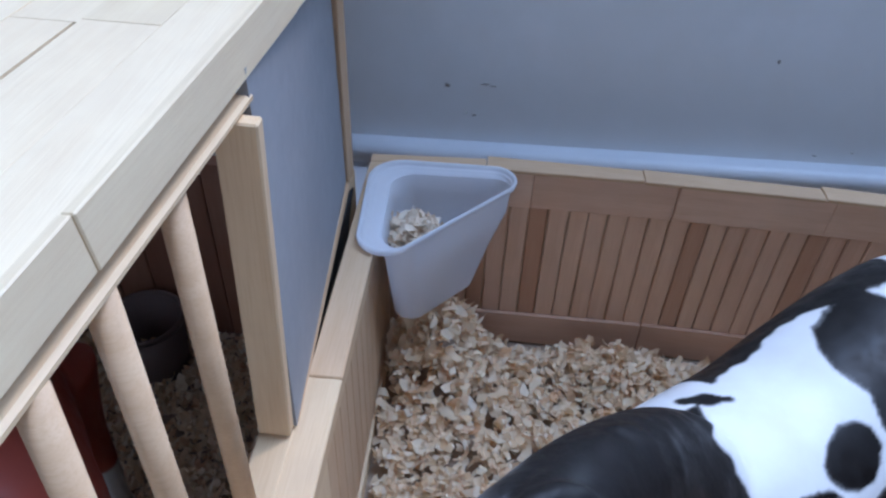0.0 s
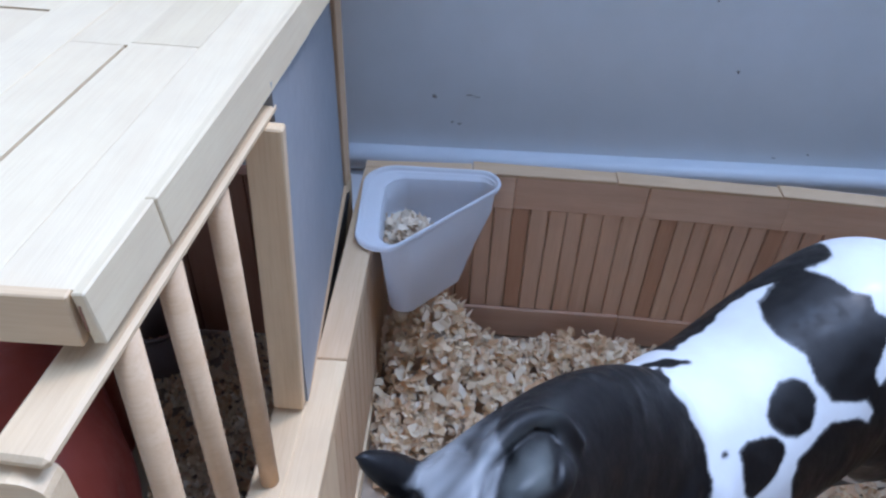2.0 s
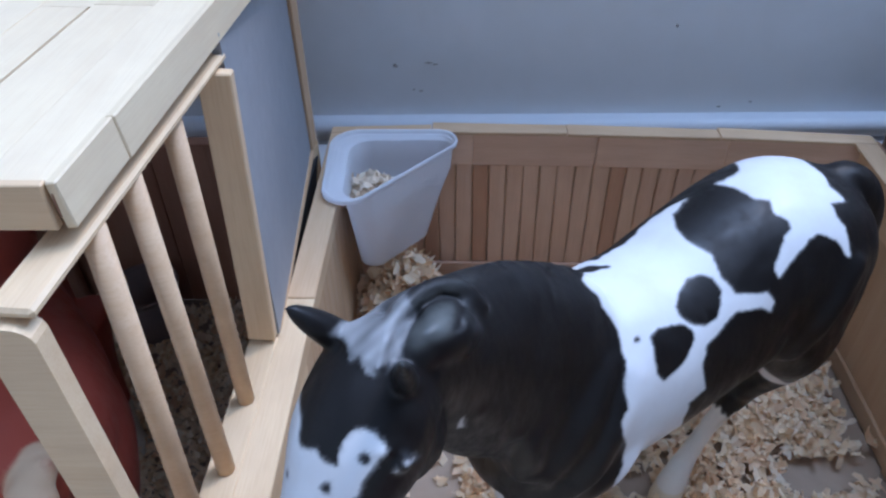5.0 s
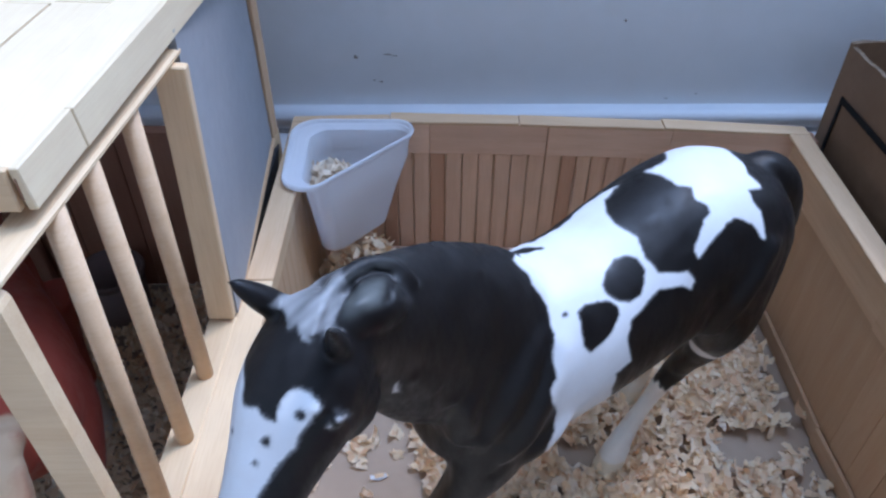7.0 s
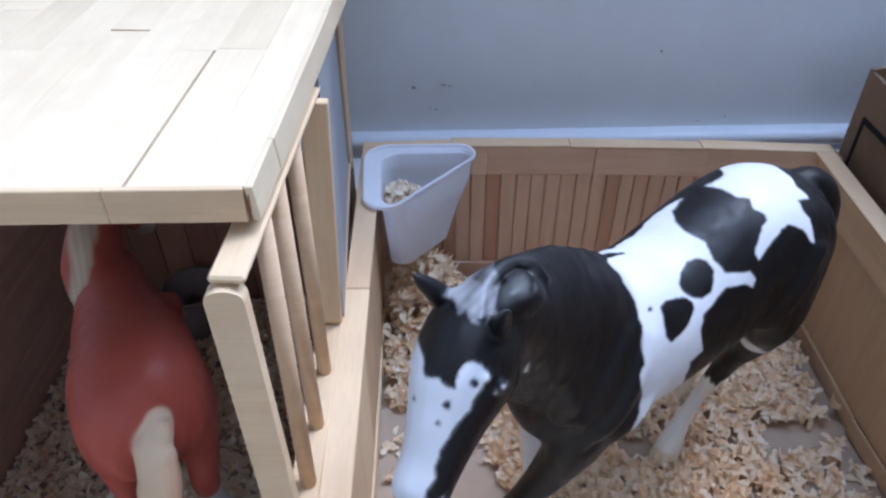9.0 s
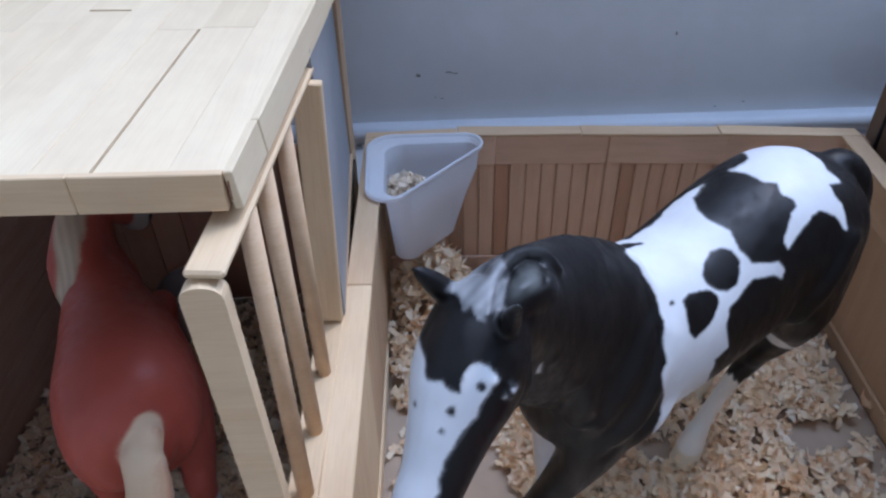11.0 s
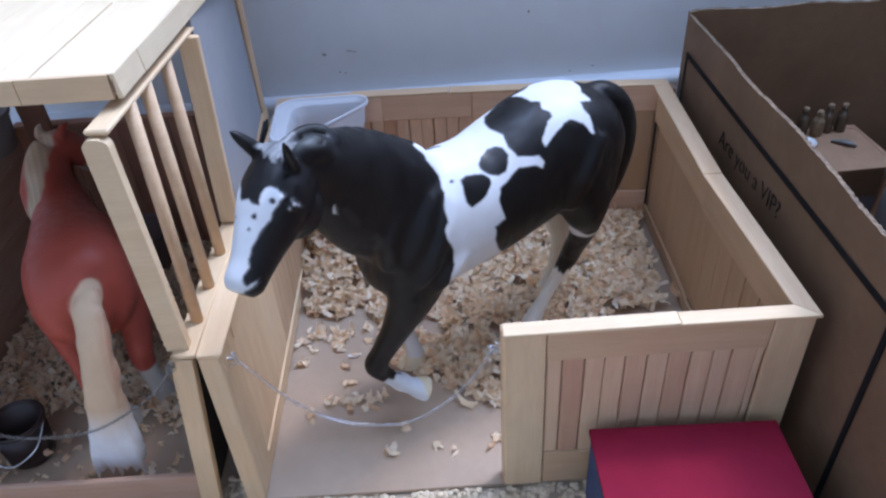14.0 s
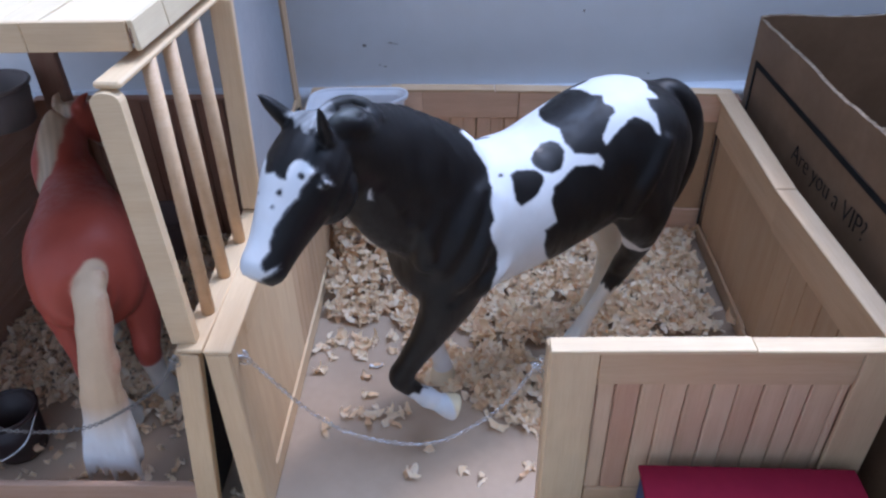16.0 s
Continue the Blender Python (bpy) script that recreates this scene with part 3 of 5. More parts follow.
def barn_walls():
    # side wall towards the open stall, leaning in at its top
    def x(z): return -0.0318 + 0.0140 * z / 0.122
    # coloured black so that the gap beside the stall looks deep in shade
    side = part("side_wall", block_bm(0.004, 0.252, 0.118), GAPSHADE, barn, "wall sheet coloured black for the shade in the gap", Matrix.Translation((x(0.06), 0.134, 0.0600)) @ Matrix.Rotation(0.114, 4, "Y"))
    stick("corner_post", (x(0.0), -0.0032, -0.001), (x(0.12), -0.0030, 0.1205), 0.0112, 0.006, (0, -1, 0), PALE, side)
    stick("ledge", (-0.0165, -0.0055, 0.1220), (-0.0150, 0.110, 0.1225), 0.0115, 0.0024, (0, 0, 1), PALE, side)
    # barred upper side
    bars = part("top_rail", block_bm(0.1165, 0.0102, 0.0026, 0.0008), PALE, barn, "",
                Matrix.Translation((-0.0172, 0.0590, 0.2422)) @ Matrix.Rotation(math.radians(90) - 0.062, 4, "Z"))
    for (y0, y1) in ((0.0200, 0.0295), (0.0475, 0.0500), (0.0775, 0.0790)):
        a, b = Vector((-0.0148, y0, 0.1235)), Vector((-0.0165 + 0.03 * (y0 - 0.02), y1, 0.2415))
        bm = spin([(0.0031, 0), (0.0031, (b - a).length)], 14, True)
        part("dowel_bar", bm, RAIL, bars, "", Matrix.Translation(a) @ (b - a).to_track_quat("Z", "Y").to_matrix().to_4x4(), True)
    post = bmesh.new()
    n = 8
    loop = [(-0.0055, 0.0), (0.0055, 0.0), (0.0055, 0.1135)] + [(0.0055 * math.cos(math.pi * k / n), 0.1135 + 0.0038 * math.sin(math.pi * k / n)) for k in range(1, n)] + [(-0.0055, 0.1135)]
    for s in (-0.0026, 0.0026):
        post.faces.new([post.verts.new((u, s, v)) for u, v in (loop if s < 0 else loop[::-1])])
    vs = list(post.verts)
    k = len(loop)
    for i in range(k):
        j = (i + 1) % k
        post.faces.new((vs[i], vs[k + (k - 1 - i)], vs[k + (k - 1 - j)], vs[j]))
    bmesh.ops.recalc_face_normals(post, faces=post.faces[:])
    part("front_post", post, PALE, barn, "rounded top", Matrix.Translation((-0.0196, 0.0012, 0.1232)) @ Matrix.Rotation(-0.020, 4, "Y"))
    stick("back_post", (-0.0149, 0.1085, 0.1250), (-0.0104, 0.1085, 0.2408), 0.0108, 0.0045, (0, -1, 0), PALE, barn)
    # grey card fills the rear of that side
    card = bmesh.new()
    out = [(0.1110, 0.1245), (0.252, 0.1275), (0.247, 0.195), (0.242, 0.250), (0.1145, 0.250)]
    for s in (0, 1):
        card.faces.new([card.verts.new((-0.0085 - 0.066 * (y - 0.109) - 0.003 * s, y, z)) for y, z in (out if s else out[::-1])])
    v = list(card.verts)
    for i in range(5):
        j = (i + 1) % 5
        card.faces.new((v[4 - i], v[5 + i], v[5 + j], v[4 - j]))
    bmesh.ops.recalc_face_normals(card, faces=card.faces[:])
    part("side_card", card, GREYCARD, barn, "blue-grey card")
    stick("edge_strip", (-0.0172, 0.2520, 0.128), (-0.0155, 0.2420, 0.250), 0.0075, 0.0030, (1, -0.2, 0), RAIL, barn)
    stick("edge_strip", (-0.0105, 0.114, 0.1235), (-0.0180, 0.252, 0.1255), 0.0032, 0.0030, (1, 0, 0.3), RAIL, barn)
    stick("edge_strip", (-0.0192, 0.257, 0.0), (-0.0182, 0.257, 0.127), 0.0085, 0.0030, (1, -0.3, 0), PALE, barn)
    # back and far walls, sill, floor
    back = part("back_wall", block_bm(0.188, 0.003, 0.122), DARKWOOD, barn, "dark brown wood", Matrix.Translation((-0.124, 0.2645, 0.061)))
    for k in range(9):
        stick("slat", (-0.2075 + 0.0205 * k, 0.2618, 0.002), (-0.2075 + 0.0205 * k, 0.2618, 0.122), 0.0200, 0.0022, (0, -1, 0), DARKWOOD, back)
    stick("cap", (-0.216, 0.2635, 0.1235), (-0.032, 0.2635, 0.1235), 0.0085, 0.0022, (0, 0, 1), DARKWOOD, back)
    far = part("side_wall", block_bm(0.003, 0.264, 0.122), GREYWOOD, barn, "weathered brown boards", Matrix.Translation((-0.2185, 0.1335, 0.061)))
    for k in range(6):
        stick("board", (-0.2160, 0.004, 0.0108 + 0.0203 * k), (-0.2160, 0.262, 0.0108 + 0.0203 * k), 0.0200, 0.0022, (1, 0, 0), GREYWOOD, far)
    stick("cap", (-0.2165, 0.0, 0.1235), (-0.2165, 0.262, 0.1235), 0.0085, 0.0022, (0, 0, 1), GREYWOOD, far)
    stick("sill", (-0.216, 0.0012, 0.0108), (-0.0366, 0.0012, 0.0108), 0.0216, 0.0034, (0, -1, 0), GREYWOOD, barn)
    part("floor_board", block_bm(0.184, 0.262, 0.003, 0.0004), FLOORCARD, barn, "brown card floor", Matrix.Translation((-0.124, 0.132, -0.0016)))
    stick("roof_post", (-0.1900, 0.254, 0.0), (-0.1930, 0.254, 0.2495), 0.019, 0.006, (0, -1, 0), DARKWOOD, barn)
    stick("roof_post", (-0.2140, 0.012, 0.0), (-0.2140, 0.012, 0.2495), 0.011, 0.006, (1, 0, 0), PALE, barn)
    stick("roof_post", (-0.0275, 0.2550, 0.1218), (-0.0275, 0.2550, 0.2495), 0.009, 0.006, (0, -1, 0), PALE, barn)


def edge_x(y):
    """The roof's edge beside the open stall runs a little askew."""
    return -0.01685 + 0.0528 * (y - 0.023)


def barn_roof():
    # the unseen rear is carried on to the room wall, to shade it below
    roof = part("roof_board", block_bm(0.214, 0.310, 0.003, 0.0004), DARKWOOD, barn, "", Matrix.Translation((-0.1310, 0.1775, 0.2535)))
    rng = random.Random(3)
    ends = {0: (0.1175, 0.2), 1: (0.1165, 0.1870), 2: (0.148, 0.21), 3: (0.1372, 0.22), 4: (0.126,), 5: (0.118, 0.2), 6: (0.16,), 7: (0.11,), 8: (0.15,)}
    seams = (-0.0281, -0.0466, -0.0625, -0.0780, -0.0940, -0.1125, -0.1310, -0.1495, -0.1680, -0.1865, -0.2050)
    lean = 0.0465
    for k, (r, l) in enumerate(zip(seams, seams[1:])):
        cuts = [0.0228, *ends.get(k, ()), 0.334]
        for a, b in zip(cuts, cuts[1:]):
            rear = a > 0.1
            lift = rng.uniform(-1e-4, 1e-4)
            slack = 0.0011 if k == 1 and a < 0.1 else 0.00002
            m = (r + l - slack) / 2
            short = 0.0013 if k == 3 and not rear else 0.0004 if rear else 0.0002
            # tan tone on some rear planks stands in for shade near the wall
            stick("plank", (m + lean * (a - 0.1), a, 0.2565 + lift), (m + lean * (b - 0.1), b - short, 0.2565 + lift), r - l - slack, 0.0028, (0, 0, 1), ROOF_TAN if rear and rng.random() < 0.45 else ROOF, roof, "", 0.00004)
    # the strip that closes the askew edge
    edge = lambda y: seams[0] + lean * (y - 0.1)
    prism("plank", [(edge(0.0228) + 0.0001, 0.0228), (edge_x(0.0228), 0.0228), (edge_x(0.334), 0.334), (edge(0.334) + 0.0001, 0.334)], 0.2551, 0.2579, ROOF, roof, math.pi / 2, "", 0.0001)
    # side fascia in lighter wood than the front, for the light it catches
    for a, b, dx in ((0.0212, 0.0480, 0.0), (0.0481, 0.1545, 0.0003), (0.1546, 0.334, 0.0)):
        stick("fascia", (edge_x(a) + 0.0012 + dx, a, 0.2529), (edge_x(b) + 0.0012 + dx, b, 0.2529), 0.0112, 0.0024, (1, -0.053, 0.10), ROOF_TAN, roof, "", 0.0003)
    for a, b in ((-0.2380, -0.0560), (-0.0559, -0.0176)):
        stick("fascia", (a, 0.0214, 0.2529), (b, 0.0214, 0.2529), 0.0112, 0.0024, (0, -1, 0), PALE, roof, "", 0.0003)
    # added dark piece: its colour gives the reddish shade in the corner gap
    stick("corner_filler", (-0.0172, 0.0222, 0.2530), (-0.0158, 0.0222, 0.2530), 0.0066, 0.0020, (0, -1, 0), DARKWOOD, roof)


barn_walls()
barn_roof()


# ---- feed tub in the stall corner ----
def corner_tub():
    place = Vector((0.0185, 0.2480, 0.0))
    heart = Vector((0.0175, 0.2480))
    corners = ((0.0065, 0.2127, 0.0130), (0.0085, 0.2545, 0.0170), (0.0525, 0.2605, 0.0110))

    def ring(scale, z, tight, dx=0.0, dy=0.0):
        """The outline round three corner circles, drawn in towards the middle."""
        out = []
        for k in range(72):
            u = Vector((math.cos(2 * math.pi * k / 72), math.sin(2 * math.pi * k / 72)))
            c, r = max(((heart + (Vector(q[:2]) - heart) * scale, q[2] * tight) for q in corners), key=lambda e: e[0].dot(u) + e[1])
            out.append(Vector((*(c + u * r + Vector((dx, dy))), z)))
        return out

    top = 0.1275
    levels = [(0.42, top - 0.0635, 0.58, 0.0032, 0.0010), (0.48, top - 0.0628, 0.66, 0.0032, 0.0010), (0.835, top - 0.010, 0.720, 0.0052, -0.0010), (0.850, top - 0.006, 0.735, 0.0052, -0.0010), (0.855, top - 0.0040, 0.740, 0.0052, -0.0010),
              (0.99, top - 0.0030, 0.99), (1.0, top - 0.0012, 1.0), (0.99, top, 0.99), (0.962, top, 0.95, 0.0003, -0.0002), (0.950, top - 0.0010, 0.935, 0.0006, -0.0003),
              (0.944, top - 0.0019, 0.925, 0.0008, -0.0003), (0.915, top - 0.0021, 0.880, 0.0016, -0.0004), (0.905, top - 0.0024, 0.860, 0.0022, -0.0006), (0.898, top - 0.0031, 0.840, 0.0030, -0.0008), (0.868, top - 0.0033, 0.775, 0.0046, -0.0010), (0.848, top - 0.0052, 0.725, 0.0054, -0.0010), (0.825, top - 0.016, 0.705, 0.0054, -0.0010), (0.46, top - 0.060, 0.63, 0.0034, 0.0010), (0.30, top - 0.0608, 0.44, 0.0034, 0.0010)]
    bm = bmesh.new()
    rings = [[bm.verts.new(p - place) for p in ring(*lv)] for lv in levels]
    n = len(rings[0])
    tub = thing("feed_tub", place, "white plastic corner feed tub hung on the stall walls", "feed tub")
    lip = bmesh.new()
    band = [[lip.verts.new(v.co) for v in r] for r in rings[4:12]]
    for made, sets in ((bm, (rings[:5], rings[11:])), (lip, (band,))):
        for seq in sets:
            for p, q in zip(seq, seq[1:]):
                for i in range(n):
                    made.faces.new((p[i], p[(i + 1) % n], q[(i + 1) % n], q[i]))
    bm.faces.new(rings[0][::-1])
    bm.faces.new(rings[-1])
    bmesh.ops.delete(bm, geom=[v for v in bm.verts if not v.link_faces], context="VERTS")
    body = part("tub", bm, TUBWHITE, tub, "", Matrix.Translation(place), True)
    part("rim", lip, TUBWHITE, tub, "rolled rim", Matrix.Translation(place), True)


corner_tub()


# ---- loose flakes ----
def flakes(name, spots, size, material, label, category, seed, curl=1.0):
    """Curled flakes at spots (x, y, z, tilt limit), one mesh."""
    rng = np.random.default_rng(seed)
    verts, faces = [], []
    for x, y, z, tilt in spots:
        big = rng.choice((0.65, 0.85, 1.0, 1.25), p=(0.3, 0.3, 0.25, 0.15)) * size
        l, w = rng.uniform(0.55, 1.45) * big, rng.uniform(0.24, 0.52) * big
        bend = rng.uniform(0.7, 4.4) * curl * rng.choice((-1, 1))
        q = Euler((rng.uniform(-tilt, tilt), rng.uniform(-tilt, tilt), rng.uniform(0, 6.283))).to_matrix()
        start = len(verts)
        n = 5
        twist = rng.uniform(-0.9, 0.9)
        skew = rng.uniform(-0.5, 0.5)
        for k in range(n + 1):
            a = bend * (k / n - 0.5)
            r = l / max(abs(bend), 0.2)
            px, pz = r * math.sin(a), (r * (1 - math.cos(a))) * (1 if bend > 0 else -1)
            ww = w * (0.62 + 0.45 * math.sin(math.pi * k / n))
            for s in (-0.5, 0.5):
                e = s * ww * rng.uniform(0.45, 1.35)
                v = q @ Vector((px + e * skew, e, pz + e * twist * (2 * k / n - 1)))
                verts.append((x + v.x, y + v.y, z + v.z))
        for k in range(n):
            i = start + 2 * k
            faces.append((i, i + 1, i + 3, i + 2))
    me = bpy.data.meshes.new(name)
    me.from_pydata(verts, [], faces)
    me.materials.append(material)
    me.polygons.foreach_set("use_smooth", [True] * len(me.polygons))
    ob = new(name, me)
    return tagged(ob, label, category, "", "stuff")


def stall_bedding():
    rng = np.random.default_rng(5)

    def heap(x, y):
        h = 0.050 * math.exp(-((x - 0.030) / 0.027) ** 2 - ((y - 0.245) / 0.028) ** 2)
        h += 0.020 * math.exp(-((x - 0.125) / 0.040) ** 2 - ((y - 0.247) / 0.022) ** 2)
        h += 0.012 * math.exp(-((x - 0.03) / 0.05) ** 2 - ((y - 0.20) / 0.05) ** 2)
        h += 0.010 * math.exp(-((x - 0.24) / 0.06) ** 2 - ((y - 0.20) / 0.06) ** 2)
        return h + 0.004

    spots = []
    tries = 0
    while len(spots) < 7800 and tries < 120000:
        tries += 1
        x, y = rng.uniform(0.004, 0.289), rng.uniform(0.03, 0.258)
        n = noise.noise(Vector((x * 28, y * 28, 0.3)))
        n2 = noise.noise(Vector((x * 70, y * 70, 4.3)))
        # bare card near the door and in a few patches
        front = ((0.052, 0.162), (0.060, 0.142), (0.072, 0.108), (0.093, 0.090), (0.120, 0.069), (0.153, 0.055), (0.20, 0.050), (0.30, 0.045))
        edge = float(np.interp(x, [q[0] for q in front], [q[1] for q in front]))
        if x < 0.052:
            edge = 0.150 + 0.6 * max(0, x - 0.03)
        inside_by = (y - edge) / 0.02 + n * 0.9
        if inside_by < 0:
            continue
        if any(((x - cx) / rx) ** 2 + ((y - cy) / ry) ** 2 < 1 + 1.2 * n2 for cx, cy, rx, ry in ((0.256, 0.127, 0.024, 0.011), (0.280, 0.102, 0.014, 0.016), (0.157, 0.122, 0.013, 0.008), (0.180, 0.079, 0.012, 0.007), (0.100, 0.135, 0.012, 0.010))):
            continue
        clump = noise.noise(Vector((x * 95, y * 95, 7.7)))
        if clump < -0.16 and y < 0.225 and rng.random() < 0.8:
            continue
        if x > 0.278 and n2 < 0.35:
            continue
        h = heap(x, y) * min(1, 0.3 + 0.5 * inside_by)
        z = 0.0012 + h * (1 - rng.random() ** 2 * 0.5) + 0.003 * max(0, clump)
        spots.append((x, y, z, 0.45 + min(0.6, h * 26)))
    flakes("wood_shavings", spots, 0.0114, SHAVING, "pale pine wood shavings heaped on the stall floor", "wood shavings", 6)
    loose = []
    for cx, cy, r, n in ((0.0351, 0.0709, 0.006, 5), (0.046, 0.066, 0.008, 8), (0.055, 0.0640, 0.008, 9), (0.066, 0.068, 0.006, 6), (0.0458, 0.1094, 0.003, 1), (0.0392, 0.0994, 0.003, 2), (0.0422, 0.0832, 0.002, 2),
                         (0.0103, 0.1046, 0.005, 5), (0.0173, 0.1182, 0.003, 2), (0.0307, 0.127, 0.006, 8), (0.0319, 0.1175, 0.005, 6), (0.0202, 0.0568, 0.005, 4), (0.0833, 0.0425, 0.003, 3), (0.0741, 0.0245, 0.006, 6),
                         (0.1023, 0.0256, 0.003, 2), (0.1162, 0.0202, 0.003, 2), (0.1227, 0.0599, 0.004, 3), (0.1404, 0.0291, 0.006, 6), (0.054, 0.1369, 0.004, 3), (0.0578, 0.1233, 0.004, 3), (0.0668, 0.1492, 0.010, 12),
                         (0.0382, 0.1329, 0.007, 9), (0.1149, 0.0794, 0.010, 14), (0.1323, 0.0861, 0.008, 12), (0.137, 0.0731, 0.006, 8), (0.02, 0.135, 0.010, 14), (0.008, 0.125, 0.006, 8), (0.084, 0.118, 0.010, 10), (0.098, 0.098, 0.010, 12), (0.285, 0.10, 0.01, 6), (0.26, 0.06, 0.02, 14), (0.0703, 0.1448, 0.008, 12), (0.0799, 0.1208, 0.007, 12), (0.0841, 0.1049, 0.006, 8), (0.0351, 0.129, 0.008, 10), (0.2783, 0.1236, 0.006, 6), (0.2815, 0.104, 0.006, 5)):
        for k in range(n):
            loose.append((cx + rng.normal(0, r * 0.5), cy + rng.normal(0, r * 0.4), 0.0018, 0.25))
    flakes("scattered_shavings", loose, 0.0108, SHAVING, "single pine shavings scattered on the brown card floor", "wood shavings", 8)


def paper_scrap():
    bm = bmesh.new()
    pts = [(-0.0045, -0.0012), (0.0002, -0.0018), (0.0046, -0.0010), (0.0042, 0.0014), (0.0004, 0.0010), (-0.0042, 0.0016)]
    for h, seq in ((0.0, pts[::-1]), (0.0003, pts)):
        bm.faces.new([bm.verts.new((x, y, h + 0.0012 * (x / 0.0045) ** 2)) for x, y in seq])
    v = list(bm.verts)
    for i in range(6):
        j = (i + 1) % 6
        bm.faces.new((v[5 - i], v[5 - j], v[6 + j], v[6 + i]))
    bmesh.ops.recalc_face_normals(bm, faces=bm.faces[:])
    ob = part("paper_scrap", bm, TUBWHITE, None, "", Matrix.Translation((0.0458, 0.1094, 0.0006)) @ Matrix.Rotation(0.15, 4, "Z"))
    tagged(ob, "small white paper scrap on the brown stall floor", "paper scrap")


paper_scrap()


def barn_bedding():
    rng = np.random.default_rng(15)
    spots = []
    while len(spots) < 5200:
        x, y = rng.uniform(-0.212, -0.036), rng.uniform(0.01, 0.255)
        n = noise.noise(Vector((x * 30, y * 30, 9.3)))
        if (y - 0.06) / 0.03 + n * 1.5 < rng.uniform(-0.4, 0.6):
            continue
        spots.append((x, y, 0.0015 + rng.uniform(0, 0.006), 0.7))
    for k in range(85):
        spots.append((rng.uniform(-0.19, -0.04), rng.uniform(0.006, 0.06), 0.0016, 0.3))
    flakes("wood_shavings", spots, 0.0086, SHAVING, "pine wood shavings strewn on the barn floor", "wood shavings", 16)


def feed():
    rng = np.random.default_rng(25)
    spots = []
    for k in range(330):
        a, r = rng.uniform(0, 6.283), rng.random() ** 0.5
        spots.append((0.0155 + 0.0148 * r * math.cos(a), 0.2410 + 0.0132 * r * math.sin(a), 0.1030 + 0.0105 * (1 - r * r) * rng.uniform(0.2, 1), 0.9))
    flakes("oat_feed", spots, 0.0112, OATS, "small heap of pale oat flakes in the tub", "feed", 26, 0.7)


stall_bedding()
barn_bedding()
feed()


# ---- chains across the doorways ----
def link_mesh(metal):
    """One oval link of bent wire."""
    bm = bmesh.new()
    ring = [[bm.verts.new(((0.00132 + 0.00025 * math.cos(v)) * math.cos(u), (0.00080 + 0.00025 * math.cos(v)) * math.sin(u), 0.00025 * math.sin(v))) for v in (0, 1.5708, 3.1416, 4.7124)] for u in [0.6283 * i for i in range(10)]]
    for i in range(10):
        for j in range(4):
            bm.faces.new((ring[i][j], ring[(i + 1) % 10][j], ring[(i + 1) % 10][(j + 1) % 4], ring[i][(j + 1) % 4]))
    bmesh.ops.recalc_face_normals(bm, faces=bm.faces[:])
    return mesh_of(bm, "link", metal, True)


def chain(name, points, label, metal, pitch=0.0019):
    line = along(points, 160)
    link = link_mesh(metal)
    seg = [0.0]
    for a, b in zip(line, line[1:]):
        seg.append(seg[-1] + float(np.linalg.norm(np.array(b) - np.array(a))))
    ob = thing(name, Vector(points[0]), label, "chain", "doorway chains")
    for k in range(int(seg[-1] / pitch)):
        s = (k + 0.5) * pitch
        i = int(np.searchsorted(seg, s)) - 1
        here, nxt = Vector(line[i]), Vector(line[min(i + 1, len(line) - 1)])
        here = here.lerp(nxt, (s - seg[i]) / max(seg[i + 1] - seg[i], 1e-9))
        m = Matrix.Translation(here) @ (nxt - Vector(line[i])).to_track_quat("X", "Z").to_matrix().to_4x4() @ Matrix.Rotation(0.8 + (k % 2) * math.pi / 2, 4, "X")
        part("link", link, metal, ob, "", m)
    for e in (points[0], points[-1]):
        hook = bmesh.new()
        tube(hook, [(0, 0, 0.0022, 0.0007, 0.0007), (0.0016, 0, 0.0012, 0.0007, 0.0007), (0.0018, 0, -0.001, 0.0007, 0.0007), (0, 0, -0.0022, 0.0007, 0.0007), (-0.0016, 0, -0.001, 0.0006, 0.0006)], 12, 8, (0, 1, 0))
        part("hook", hook, metal, ob, "", Matrix.Translation(e), True)
        # spare links gathered on the hook
        rng = random.Random(int(abs(e[0]) * 9000))
        for k in range(9):
            m = Matrix.Translation(Vector(e) + Vector((rng.uniform(-0.0028, 0.0030), -0.0012 + rng.uniform(-0.0012, 0.0008), rng.uniform(-0.0042, 0.0016)))) @ Euler((rng.uniform(0, 3), rng.uniform(0, 3), 0)).to_matrix().to_4x4()
            part("link", link, metal, ob, "", m)


chain("door_chain", [(0.0024, 0.0060, 0.1100), (0.0118, 0.0050, 0.0967), (0.0290, 0.0040, 0.0740), (0.0490, 0.0040, 0.0575), (0.0730, 0.0040, 0.0508), (0.0915, 0.0040, 0.0527), (0.1110, 0.0050, 0.0655), (0.1252, 0.0065, 0.0806), (0.1382, 0.0085, 0.1030)], "fine silver chain hung across the open stall doorway", SILVER)
chain("door_chain", [(-0.0230, -0.0078, 0.1200), (-0.0320, -0.0070, 0.1050), (-0.0505, -0.0060, 0.0885), (-0.0770, -0.0055, 0.0727), (-0.1070, -0.0050, 0.0688), (-0.1340, -0.0045, 0.0755), (-0.2100, -0.0030, 0.1120)], "fine chain hung across the barn doorway, metal darkened for shade", SHADEDSTEEL)


